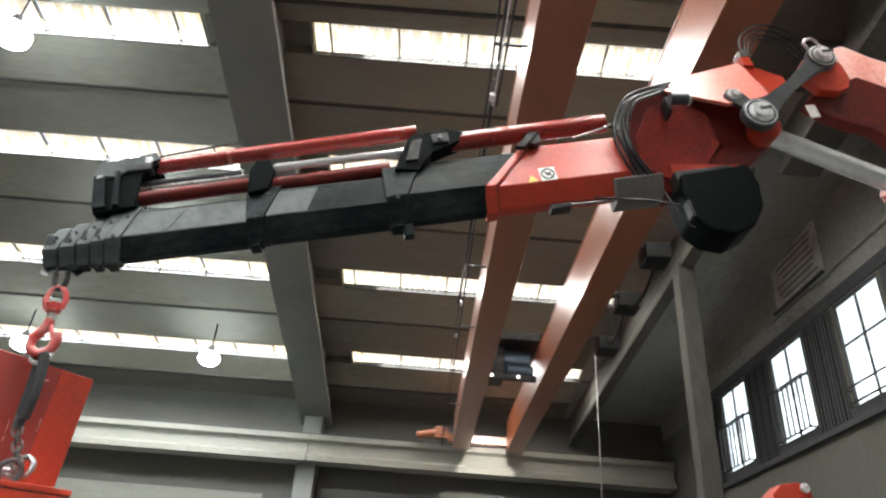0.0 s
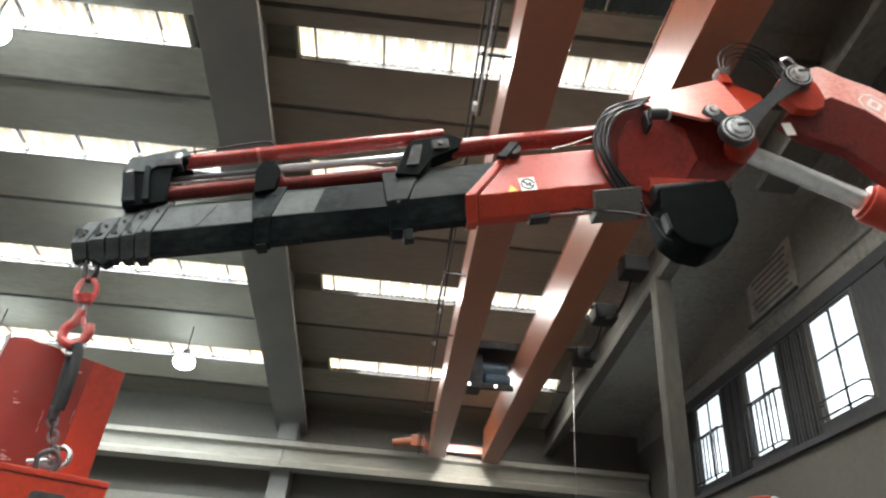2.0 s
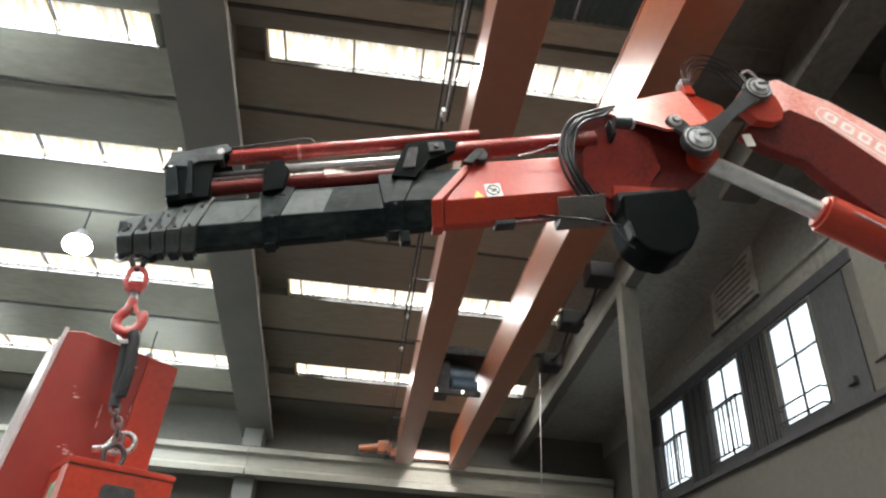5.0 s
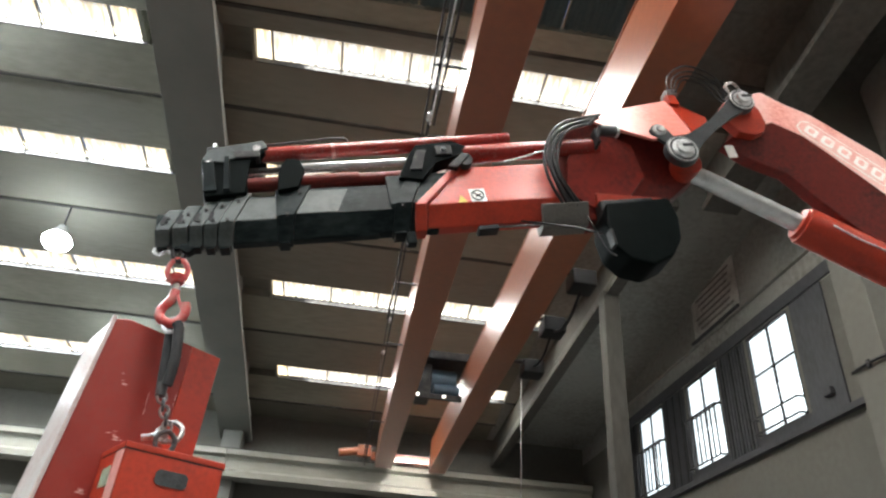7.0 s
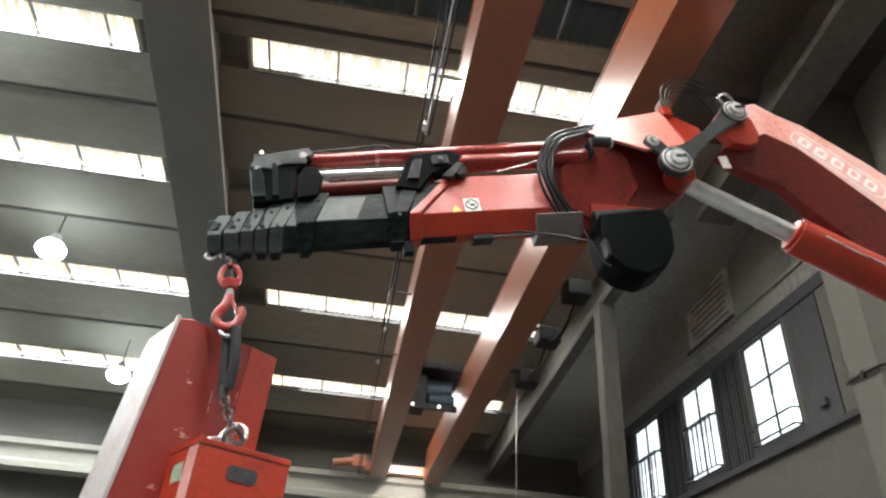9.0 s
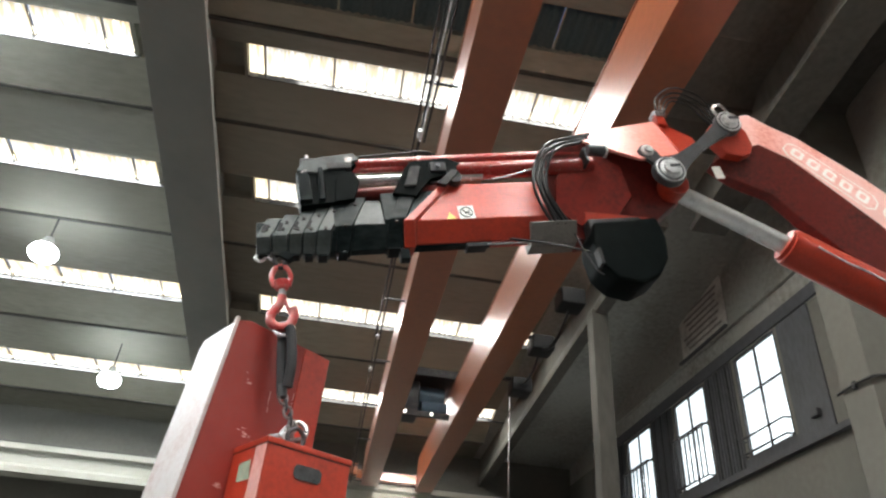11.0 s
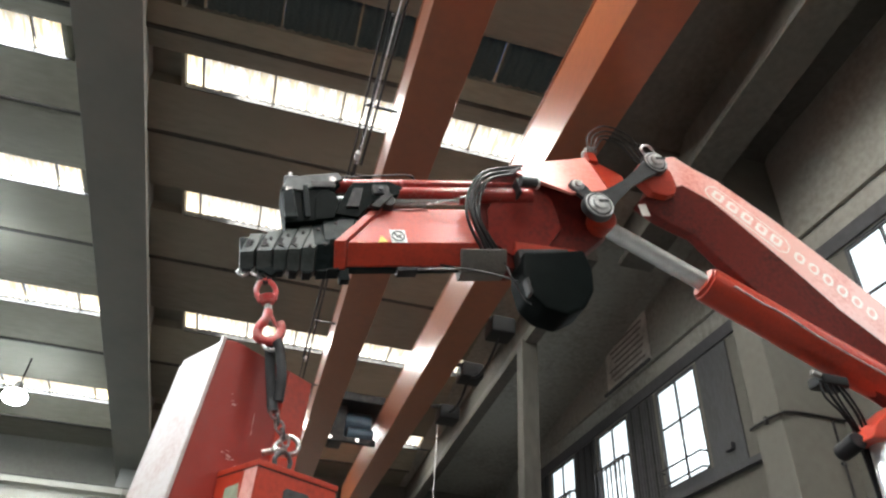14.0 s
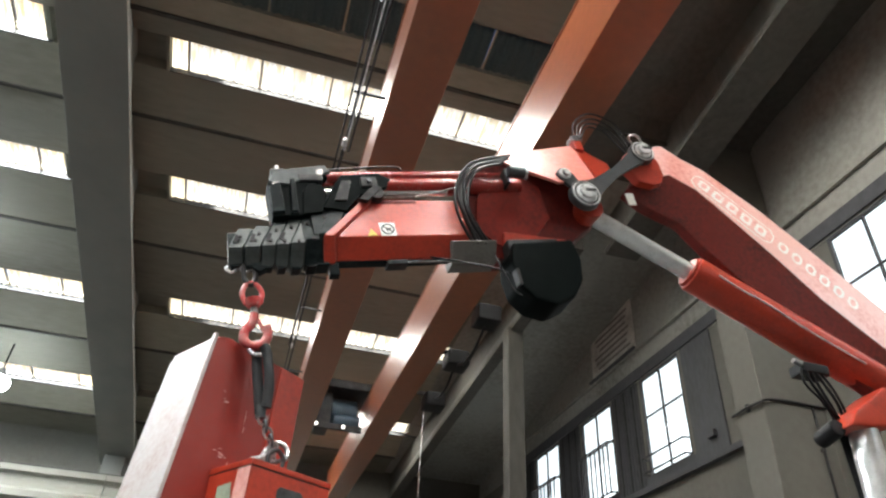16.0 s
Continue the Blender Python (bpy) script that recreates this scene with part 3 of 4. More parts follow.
# cable rail beside the first girder
rail = part("cable_rail", box(0.415, 0.445, 4.0, 22.6, ZB - 0.01, ZB + 0.04, 0.005), DARK, bridge, "dark cable rail with brackets")
part("cable", sweep([(0.36, 3.0 + i * 0.8, ZB - 0.03 - 0.07 * (i % 2)) for i in range(25)], 0.012, n=6, steps=3), RUBBER, rail)
for y in (5.2, 7.6, 10.2, 12.8, 15.4, 18.0, 20.6):
    part("bracket", box(0.38, 0.74, y, y + 0.035, ZB + 0.02, ZB + 0.045), GREY, rail)
part("conduit", rod((0.62, -2.0, ZB - 0.03), (0.485, 6.1, ZB - 0.05), 0.014, n=12), DARK, rail)
part("conduit", rod((0.54, -2.0, ZB - 0.05), (0.44, 6.1, ZB - 0.05), 0.009, n=10), PIN, rail)
part("conduit", rod((0.42, 6.1, ZB - 0.04), (0.34, 11.5, ZB - 0.05), 0.017, n=12), DARK, rail)
for y in (5.9, 11.5, 13.05):
    part("rail_end", rod((0.42 - 0.007 * (y - 5.9), y, ZB - 0.05), (0.42 - 0.007 * (y - 5.9), y + 0.12, ZB - 0.05), 0.034, bevel=0.008), PIN, rail)
# dark cable carriers hung on the second girder
for y, z in ((9.45, 5.67), (11.16, 5.63), (12.68, 5.4)):
    c = part("cable_carrier", box(3.2, 3.62, y - 0.22, y + 0.22, z - 0.17 + EYE, z + 0.13 + EYE, 0.04), RUBBER, bridge, "black cable carrier")
    part("bracket", box(3.1, 3.28, y - 0.05, y + 0.05, z + 0.1 + EYE, z + 0.16 + EYE, 0.01), DARK, c)
part("cable_loop", sweep([(3.4, 9.5 + 0.55 * i, 5.5 + EYE - 0.28 * (1 - abs((i % 3) - 1.5) / 1.5)) for i in range(7)], 0.025, n=8), RUBBER, bridge)

# ---- hall lamps ----


def hall_lamp(x, y, z):
    l = tagged(empty("high_bay_lamp", pose(x, y, z)), "bright round high-bay lamp hanging from the roof", "lamp", group="high-bay lamps")
    part("reflector", rod((0, 0, 0.16), (0, 0, 0.4), 0.2, 0.08, bevel=0.01), LAMP_METAL, l)
    bm = bmesh.new()
    bmesh.ops.create_uvsphere(bm, u_segments=20, v_segments=12, radius=0.31, matrix=Matrix.Diagonal((1, 1, 0.7, 1)))
    part("bulb", bm, LAMP_GLASS, l)
    part("stem", rod((0, 0, 0.4), (0, 0, roof_z(y) - z + 0.05), 0.02, n=8), DARK, l)
    d = bpy.data.lights.new("lamp_light", "SPOT")
    d.energy, d.spot_size, d.shadow_soft_size, d.color = 500, radians(140), 0.2, (0.92, 0.96, 1.0)
    new("lamp_light", d).matrix_world = look((x, y, z - 0.32), (x, y, 0))


for x, y, z in ((-6.78, 19.5, 6.89), (-12.4, 19.5, 6.89), (-7.63, 8.43, 8.44), (-7.15, 14.0, 7.65)):
    hall_lamp(x, y, z + EYE)

# ---- second machine, of which the head of the mast shows ----
mast = tagged(empty("parked_mast", pose(3.5, 6.78, 0)), "red painted mast head of a parked machine", "mast")
part("post", box(-0.11, 0.11, -0.1, 0.1, 0.0, 2.95, 0.015), RED, mast)
part("base_plate", box(-0.3, 0.3, -0.3, 0.3, 0.0, 0.03, 0.005), DARK, mast)
part("head", prism([(-0.2, 2.9), (-0.2, 3.1), (-0.1, 3.2), (0.08, 3.23), (0.19, 3.15), (0.19, 2.9)], -0.13, 0.13, bevel=0.02), RED, mast)
part("bolt", rod((0.12, -0.16, 3.17), (0.12, 0.16, 3.17), 0.045, n=16, bevel=0.008), PIN, mast)

# ---- the lorry-mounted knuckle-boom crane ----
# its own space: X along the outer boom to its tip, Y towards the camera, Z square to the boom
U = Vector((-0.972, 0, -0.235)).normalized()
V = Vector((U.z, 0, -U.x))
CRANE = Matrix(((U.x, 0, V.x, 2.625), (0, -1, 0, 4.5), (U.z, 0, V.z, 4.139 + EYE), (0, 0, 0, 1)))
crane = tagged(empty("knuckle_boom_crane", CRANE), "red lorry-mounted knuckle-boom crane with black telescopic extensions", "crane")
N = 0.15


def hexagon(hw, lo, hi, split=0.36):
    return [(-hw * 0.35, lo), (hw * 0.35, lo), (hw, lo + split * (hi - lo)), (hw * 0.55, hi - 0.02), (hw * 0.43, hi), (-hw * 0.43, hi), (-hw * 0.55, hi - 0.02), (-hw, lo + split * (hi - lo))]


# main boom
STATIONS = [((-0.86, 0.5), (-0.72, 0.2), (-0.5, 0.1)), ((-1.0, 0.72), (-0.86, 0.15), (-0.66, -0.08)), ((-1.185, 0.76), (-0.96, 0.07), (-0.8, -0.17)), ((-1.36, 0.6), (-1.24, -0.12), (-0.98, -0.27)),
            ((-1.59, 0.455), (-1.38, -0.36), (-1.15, -0.56)), ((-2.085, -0.05), (-1.72, -0.9), (-1.5, -1.05)), ((-2.49, -0.54), (-2.04, -1.43), (-1.8, -1.55)), ((-3.07, -1.29), (-2.5, -1.95), (-2.3, -2.1)), ((-4.2, -2.75), (-3.7, -3.3), (-3.5, -3.45))]
bm = bmesh.new()
rings = []
for k, (up, lo, under) in enumerate(STATIONS):
    up, lo, under = Vector(up), Vector(lo), Vector(under)
    lo = lo.lerp(up, 0.26 if k > 1 else 0.1)
    d = (up - lo)
    rings.append([bm.verts.new((p.x, y, p.y)) for p, y in ((lo, N), (up - d * 0.08, N - 0.09), (up, N - 0.13), (up, -N + 0.13), (up - d * 0.08, -N + 0.09), (lo, -N), (under, -0.06), (under, 0.06))])
# second material: underside faces, with their shade painted in
for a, b in zip(rings, rings[1:]):
    for k in range(8):
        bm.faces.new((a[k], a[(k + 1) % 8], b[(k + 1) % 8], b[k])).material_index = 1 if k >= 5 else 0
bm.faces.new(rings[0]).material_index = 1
bm.faces.new(rings[-1][::-1])
bm.normal_update()
long_edges = [e for e in bm.edges if len(e.link_faces) == 2 and e.calc_face_angle() > 0.25 and abs(e.verts[0].co.y - e.verts[1].co.y) < 0.04]
bmesh.ops.bevel(bm, geom=long_edges, offset=0.008, segments=1, affect="EDGES", material=-1)
boom_skin = BVHTree.FromBMesh(bm)
main = part("main_boom", bm, [PALE_RED, SHADED_RED], crane, "red curved main boom with white markings, sheen and shade put into its colours")
bm = prism([(-0.5, 0.3), (-0.56, 0.47), (-0.7, 0.56), (-0.84, 0.53), (-0.92, 0.4), (-0.92, 0.22), (-0.86, 0.12), (-0.76, 0.085), (-0.6, 0.13)], N - 0.06, N + 0.04, bevel=0.015)
part("ear", bm, RED, main)
# markings along the main boom as plain shapes
a, b = Vector((-1.26, 0.2)), Vector((-2.6, -1.38))
way = (b - a).normalized()
side = Vector((way.y, -way.x))


def on_boom(u, w):
    p = a + way * u + side * w
    place = boom_skin.ray_cast((p.x, 2.0, p.y), (0, -1, 0))[0]
    return (p.x, place.y + 0.004, p.y)


def marking(outer, hole=None):
    bm = bmesh.new()
    o = [bm.verts.new(on_boom(*p)) for p in outer]
    if hole:
        h = [bm.verts.new(on_boom(*p)) for p in hole]
        for k in range(len(o)):
            bm.faces.new((o[k], o[(k + 1) % len(o)], h[(k + 1) % len(o)], h[k]))
    else:
        bm.faces.new(o)
    part("marking", bm, PRINT, main, "worn white painted marking")


def lozenge(u0, u1, w0, w1, cut):
    return [(u0 + cut, w0), (u1 - cut, w0), (u1, w0 + cut), (u1, w1 - cut), (u1 - cut, w1), (u0 + cut, w1), (u0, w1 - cut), (u0, w0 + cut)]


marking(lozenge(0.0, 1.0, -0.04, 0.235, 0.07), lozenge(0.018, 0.982, -0.022, 0.217, 0.064))
for k in range(5):
    u = 0.08 + k * 0.175
    marking(lozenge(u, u + 0.13, 0.015, 0.18, 0.02), lozenge(u + 0.036, u + 0.094, 0.055, 0.14, 0.012))
for k in range(6):
    u = 1.06 + k * 0.165
    marking(lozenge(u, u + 0.12, 0.015, 0.18, 0.035), lozenge(u + 0.03, u + 0.09, 0.045, 0.15, 0.025))
# main lift cylinder foot and slewing column, down to the floor
part("column", prism([(6.55, 0.0), (7.75, 0.0), (7.6, 2.4), (7.45, 4.3), (6.85, 4.3), (6.7, 2.4)], 4.2, 4.8, bevel=0.03), RED, crane, "red slewing column").matrix_parent_inverse = CRANE.inverted()

# outer cylinder
part("cylinder_rod", rod((0.0, 0, -0.12), (-1.1, 0, -0.93), 0.085, n=32), CHROME, crane, "polished chrome piston rod")
barrel = part("cylinder_barrel", rod((-0.92, 0, -0.8), (-2.75, 0, -2.2), 0.17, n=32, bevel=0.02), RED, crane, "red hydraulic cylinder barrel")
part("gland", rod((-0.895, 0, -0.78), (-0.95, 0, -0.825), 0.145, n=32, bevel=0.01), RED, barrel)
part("hydraulic_pipe", sweep([(-1.06, 0.175, -0.93), (-1.25, 0.18, -1.1), (-1.45, 0.175, -1.23), (-1.75, 0.18, -1.5), (-2.25, 0.175, -1.87)], 0.008, n=8), PIN, barrel)
part("rod_eye", rod((0.0, -0.13, -0.14), (0.0, 0.13, -0.14), 0.13, bevel=0.01), RED, crane)

# elbow head of the outer boom
JOINTED = []
# head and cheek plate are coloured as shaded by the flared plate
head = part("elbow_head", prism([(0.82, 0.44), (1.12, 0.24), (1.3, -0.05), (1.38, -0.44), (0.95, -0.56), (0.42, -0.5), (0.2, -0.42), (-0.14, -0.2), (-0.14, 0.1), (0.29, 0.3)], -N, N - 0.07, bevel=0.02, lean=lambda p: 0.22 * (p[1] - 0.2)), SHADED_RED, crane, "red elbow head, shade put into its colour")
JOINTED.append(head)
flare = [(0.86, 0.43), (0.72, 0.5), (-0.12, 0.67), (-0.08, 0.09), (0.15, 0.06), (0.33, 0.04)]
# the plate's bright sheen is part of its colour
part("flared_plate", prism(flare, N - 0.04, N, bevel=0.006, lean=lambda p: 0.1 - 0.34 * (p[1] - 0.04) - 0.02 * p[0]), FLARE, head, "red flared side plate, sheen put into its colour")
flare = [(-0.124, 0.67), (-0.16, 0.68), (-0.5, 0.5), (-0.44, 0.26), (-0.084, 0.09)]
part("bent_plate", prism(flare, N - 0.04, N, bevel=0.006, lean=lambda p: 0.1 - 0.34 * (p[1] - 0.04) + 0.3 * (p[0] + 0.12)), RED, head, "bright red bent side plate")
part("cheek_plate", prism([(1.1, -0.02), (0.95, 0.2), (0.72, 0.26), (0.45, 0.1), (0.4, -0.2), (0.62, -0.42), (0.95, -0.45), (1.15, -0.3)], N - 0.075, N - 0.045, bevel=0.008, lean=lambda p: 0.22 * (p[1] - 0.2)), HALF_SHADED_RED, head)
part("rib", prism([(0.9, -0.34), (0.3, -0.42), (0.34, -0.5), (0.92, -0.46)], N - 0.075, N - 0.02, bevel=0.008, lean=lambda p: 0.22 * (p[1] - 0.2)), RED, head)
part("grey_plate", prism([(N - 0.02, -0.5), (N + 0.02, -0.53), (0.05, -0.68), (-0.1, -0.68), (-0.1, -0.6)], 1.08, 1.48, "x", bevel=0.008), PLATE, head, "dull grey base plate")
part("work_light", rod((0.66, N + 0.1, 0.13), (0.82, N + 0.1, 0.15), 0.052, n=20, bevel=0.01), GREY, head, "small dark work light with a chrome rim")
part("light_rim", rod((0.645, N + 0.1, 0.128), (0.67, N + 0.1, 0.131), 0.056, n=20, bevel=0.006), PIN, head)
part("light_bracket", box(0.8, 0.83, N - 0.08, N + 0.06, 0.06, 0.22, 0.01), DARK, head)
part("lug", prism([(-0.2, 0.56), (-0.1, 0.58), (-0.1, 0.72), (-0.18, 0.74)], N - 0.14, N - 0.05, bevel=0.01), RED, head)
part("hose_clamp", box(-0.22, -0.1, N - 0.16, N - 0.04, 0.68, 0.75, 0.01), STEEL, head)
for i in range(5):
    o = 0.028 * i
    part("hose", sweep([(0.82 - 0.03 * i, N + 0.02, 0.3 + 0.025 * i), (1.08 + o * 0.4, N + 0.05 - 0.03 * (i % 2), 0.2 + o * 0.7), (1.22 + o, N + 0.05 - 0.02 * (i % 2), -0.01 + 0.02 * (i % 3)), (1.27 + o * (1 - 0.3 * (i % 2)), N + 0.05, -0.27), (1.14 + o * 1.3, N - 0.01, -0.55)], 0.014 + 0.003 * (i % 2), n=8, steps=8), HOSE, head, "black hydraulic hose")
for i in range(4):
    part("top_hose", sweep([(-0.16 - 0.01 * i, N - 0.09 + 0.02 * i, 0.7), (-0.2 - 0.05 * i, N - 0.08, 0.92 - 0.01 * i), (-0.38 - 0.02 * i, N - 0.08, 1.07 - 0.06 * i), (-0.56, N - 0.09, 1.08 - 0.08 * i), (-0.74 + 0.03 * i, N - 0.1, 0.96 - 0.09 * i), (-0.8 + 0.03 * i, N - 0.1, 0.7 - 0.04 * i)], 0.0095, n=8, steps=8), HOSE, head, "looped black hose")

# linkage with its pins
PB, PA = (0.1, -0.1), (-0.72, 0.452)
lv = (Vector(PA) - Vector(PB)).normalized()
ln = Vector((-lv.y, lv.x))
span = (Vector(PA) - Vector(PB)).length
outline = [(0.0, 0.125), (0.12, 0.105), (0.24, 0.062), (0.5, 0.05), (0.72, 0.055), (span - 0.1, 0.09), (span, 0.112)]
pts = [Vector(PB) + lv * u + ln * w for u, w in outline] + [Vector(PB) + lv * u - ln * w for u, w in reversed(outline)]
link = part("link_arm", prism([(p.x, p.y) for p in pts], N + 0.05, N + 0.1, bevel=0.01), GREY, crane, "dark grey forged link arm with bare steel pins")
for (x, z), r in ((PB, 0.152), (PA, 0.13)):
    part("eye", rod((x, N + 0.03, z), (x, N + 0.112, z), r, n=36, bevel=0.014), GREY, link)
    ring = [(x + r * 0.86 * math.cos(k), N + 0.113, z + r * 0.86 * math.sin(k)) for k in np.arange(0, 6.2, 0.4)]
    part("weld_ring", sweep(ring, 0.007, n=6, steps=2, closed=True), PIN, link)
    part("washer", rod((x, N + 0.112, z), (x, N + 0.124, z), r * 0.68, n=28, bevel=0.004), PIN, link, "bare steel washer")
    part("pin", rod((x, N + 0.124, z), (x, N + 0.16, z), r * 0.5, n=24, bevel=0.01), PIN, link, "bare steel pin head")
    part("pin_keeper", box(x - 0.075, x + 0.03, N + 0.16, N + 0.168, z - 0.012, z + 0.018, 0.003), GREY, link)
sv = (Vector((0.25, 0.13)) - Vector(PB)).normalized()
sn = Vector((-sv.y, sv.x))
pts = [Vector(PB) + sv * u + sn * w for u, w in ((0.08, 0.06), (0.2, 0.068), (0.27, 0.078), (0.33, 0.06), (0.35, 0.0), (0.33, -0.06), (0.27, -0.078), (0.2, -0.068), (0.08, -0.06))]
part("short_link", prism([(p.x, p.y) for p in pts], N + 0.06, N + 0.1, bevel=0.012), GREY, link)
sp = Vector(PB) + sv * 0.27
part("washer", rod((sp.x, N + 0.1, sp.y), (sp.x, N + 0.112, sp.y), 0.06, n=24, bevel=0.004), PIN, link)
part("pin", rod((sp.x, N + 0.112, sp.y), (sp.x, N + 0.14, sp.y), 0.036, n=20, bevel=0.008), PIN, link)
part("hook_lug", sweep([(-0.68, N + 0.07, 0.54), (-0.65, N + 0.07, 0.66), (-0.75, N + 0.07, 0.7), (-0.8, N + 0.07, 0.56)], 0.014, n=8), STEEL, link)
part("tag", box(-0.56, -0.47, 0.07, 0.08, -0.08, 0.06, 0.004), WHITE, main)

# winch cover below the elbow
DRUM = [(0.9, -0.5), (0.95, -0.7), (0.94, -0.92), (0.84, -1.06), (0.66, -1.13), (0.46, -1.06), (0.33, -0.9), (0.28, -0.7), (0.3, -0.48)]
cover = part("winch_cover", prism(DRUM, -0.24, 0.1, bevel=0.035), CANVAS, head, "black faceted plastic winch cover")
part("cover_clip", box(0.93, 0.96, 0.04, 0.13, -0.93, -0.78, 0.006), DARK, cover)
part("winch_mount", box(0.42, 0.92, -0.15, 0.05, -0.6, -0.44, 0.02), DARK, head)
part("cable_loop", sweep([(1.1, 0.1, -0.62), (1.09, 0.14, -0.8), (1.05, 0.16, -1.0), (1.0, 0.17, -1.06)], 0.007, n=6), RUBBER, head)
part("thin_hose", sweep([(1.66, 0.06, -0.61), (1.5, 0.1, -0.67), (1.25, 0.12, -0.74), (1.02, 0.12, -0.82)], 0.009, n=6), RUBBER, head)

# outer boom box, with its slanted mouth
bm = bmesh.new()
sec = hexagon(N, -0.62, -0.04, 0.28)
ends = []
for x, slant in ((1.3, 0.0), (2.52, 1.0)):
    ends.append([bm.verts.new((x - slant * max(0, (z + 0.42)) * 1.05, y, z)) for y, z in sec])
bm.faces.new(ends[0]), bm.faces.new(ends[1][::-1])
for i in range(8):
    bm.faces.new((ends[0][i], ends[1][i], ends[1][(i + 1) % 8], ends[0][(i + 1) % 8]))
bmesh.ops.bevel(bm, geom=list(bm.edges), offset=0.012, segments=2, affect="EDGES", profile=0.5)
boom = part("outer_boom", bm, RED, crane, "red hexagonal outer boom box")
JOINTED.append(boom)
sec = hexagon(N + 0.025, -0.645, -0.03, 0.3)
bm = bmesh.new()
ends = []
for x in (2.44, 2.53):
    ends.append([bm.verts.new((x - max(0, (z + 0.42)) * 1.05, y, z)) for y, z in sec])
bm.faces.new(ends[0]), bm.faces.new(ends[1][::-1])
for i in range(8):
    bm.faces.new((ends[0][i], ends[1][i], ends[1][(i + 1) % 8], ends[0][(i + 1) % 8]))
bmesh.ops.bevel(bm, geom=list(bm.edges), offset=0.01, segments=2, affect="EDGES", profile=0.5)
part("mouth_collar", bm, RED, boom)
SL = 0.17
part("warning_label", prism([(1.93, -0.455), (2.06, -0.455), (2.06, -0.315), (1.93, -0.315)], N - 0.002, N + 0.003, lean=lambda p: -SL * (p[1] + 0.458)), WHITE, boom, "white square label with a crossed ring")
part("label_ring", sweep([(1.995 + 0.05 * math.cos(k), N + 0.003 - SL * (0.073 + 0.052 * math.sin(k)), -0.385 + 0.052 * math.sin(k)) for k in np.arange(0, 6.2, 0.52)], 0.006, n=6, steps=3, closed=True), BLACK_PRINT, boom)
part("label_stroke", rod((1.96, N + 0.003 - SL * 0.038, -0.42), (2.03, N + 0.003 - SL * 0.108, -0.35), 0.006, n=6), BLACK_PRINT, boom)
part("label_mark", rod((2.01, N + 0.003 - SL * 0.058, -0.40), (1.97, N + 0.003 - SL * 0.083, -0.375), 0.009, n=6), BLACK_PRINT, boom)
part("warning_triangle", prism([(2.09, -0.45), (2.17, -0.455), (2.135, -0.38)], N - 0.002, N + 0.003, lean=lambda p: -SL * (p[1] + 0.458)), YELLOW, boom, "small yellow warning triangle")
part("foot_block", box(1.85, 2.02, -0.05, 0.06, -0.665, -0.622, 0.008), DARK, boom)
part("underside_pipe", rod((1.3, 0.03, -0.635), (1.86, 0.03, -0.635), 0.01), STEEL, boom)
part("return_hose", sweep([(1.7, N - 0.02, -0.05), (1.5, N + 0.02, -0.03), (1.3, N + 0.03, 0.02), (1.2, N + 0.02, 0.0)], 0.008, n=6), STEEL, boom)
part("mouth_roller", rod((2.03, -0.1, -0.03), (2.03, 0.16, -0.03), 0.06, bevel=0.01), DARK, boom)
part("mouth_guard", prism([(2.12, -0.12), (2.2, -0.1), (2.05, 0.04), (1.98, 0.02)], N - 0.03, N + 0.02, bevel=0.008), DARK, boom)

# telescopic sections; x = 0 at the front of each section's collar
SECTIONS = []


def section(name, hw, lo, hi, length, collar, tall=0.03, mat=None):
    bm = prism(hexagon(hw, lo, hi), -length, 0, "x", bevel=0.006)
    s = part(name, bm, BLACK, crane, "black steel telescopic boom section")
    s.location = (0, 0, 0)
    bm = bmesh.new()
    sec = hexagon(hw + 0.018, lo - 0.022, hi + tall)
    ends = []
    for x in (-collar, 0.004):
        ends.append([bm.verts.new((x - max(0, (z - lo - 0.1)) * 0.45, y, z)) for y, z in sec])
    bm.faces.new(ends[0]), bm.faces.new(ends[1][::-1])
    for i in range(8):
        bm.faces.new((ends[0][i], ends[1][i], ends[1][(i + 1) % 8], ends[0][(i + 1) % 8]))
    bmesh.ops.bevel(bm, geom=list(bm.edges), offset=0.008, segments=2, affect="EDGES", profile=0.5)
    part("collar", bm, mat or BLACK, s)
    for k, z in enumerate((lo + 0.16, hi - 0.07)):
        x = -collar * 0.5 - max(0, z - lo - 0.1) * 0.45
        y = (hw + 0.018) * (1 - 0.4 * max(0, z - lo - 0.36 * (hi - lo)) / (0.64 * (hi - lo) - 0.02))
        part("bolt", rod((x, y - 0.008, z), (x, y + 0.014, z), 0.014, n=6), DARK, s)
    part("guide_pad", box(-collar * 0.8, -0.01, -hw * 0.5, hw * 0.5, lo - 0.042, lo - 0.022, 0.006), BLACK, s)
    SECTIONS.append(s)
    return s


first = section("section", 0.138, -0.615, -0.08, 1.1, 0.13)
part("cylinder_bracket", prism([(-0.1, -0.16), (-0.22, 0.08), (-0.28, 0.17), (-0.6, 0.2), (-0.72, 0.14), (-0.66, 0.04), (-0.42, -0.02), (-0.3, -0.2)], -0.02, 0.13, bevel=0.012), CANVAS, first, "black cylinder bracket")
part("cylinder_barrel", rod((-0.6, 0.05, 0.1), (-1.95, 0.05, 0.13), 0.08, n=28, bevel=0.01), MAROON, first, "red extension cylinder")
part("collar_foot", box(-0.18, -0.1, -0.03, 0.05, -0.74, -0.63, 0.01), BLACK, first)
part("clamp_plate", prism([(-0.2, -0.1), (-0.28, 0.1), (-0.36, 0.1), (-0.3, -0.1)], 0.13, 0.148, bevel=0.005), DARK, first)
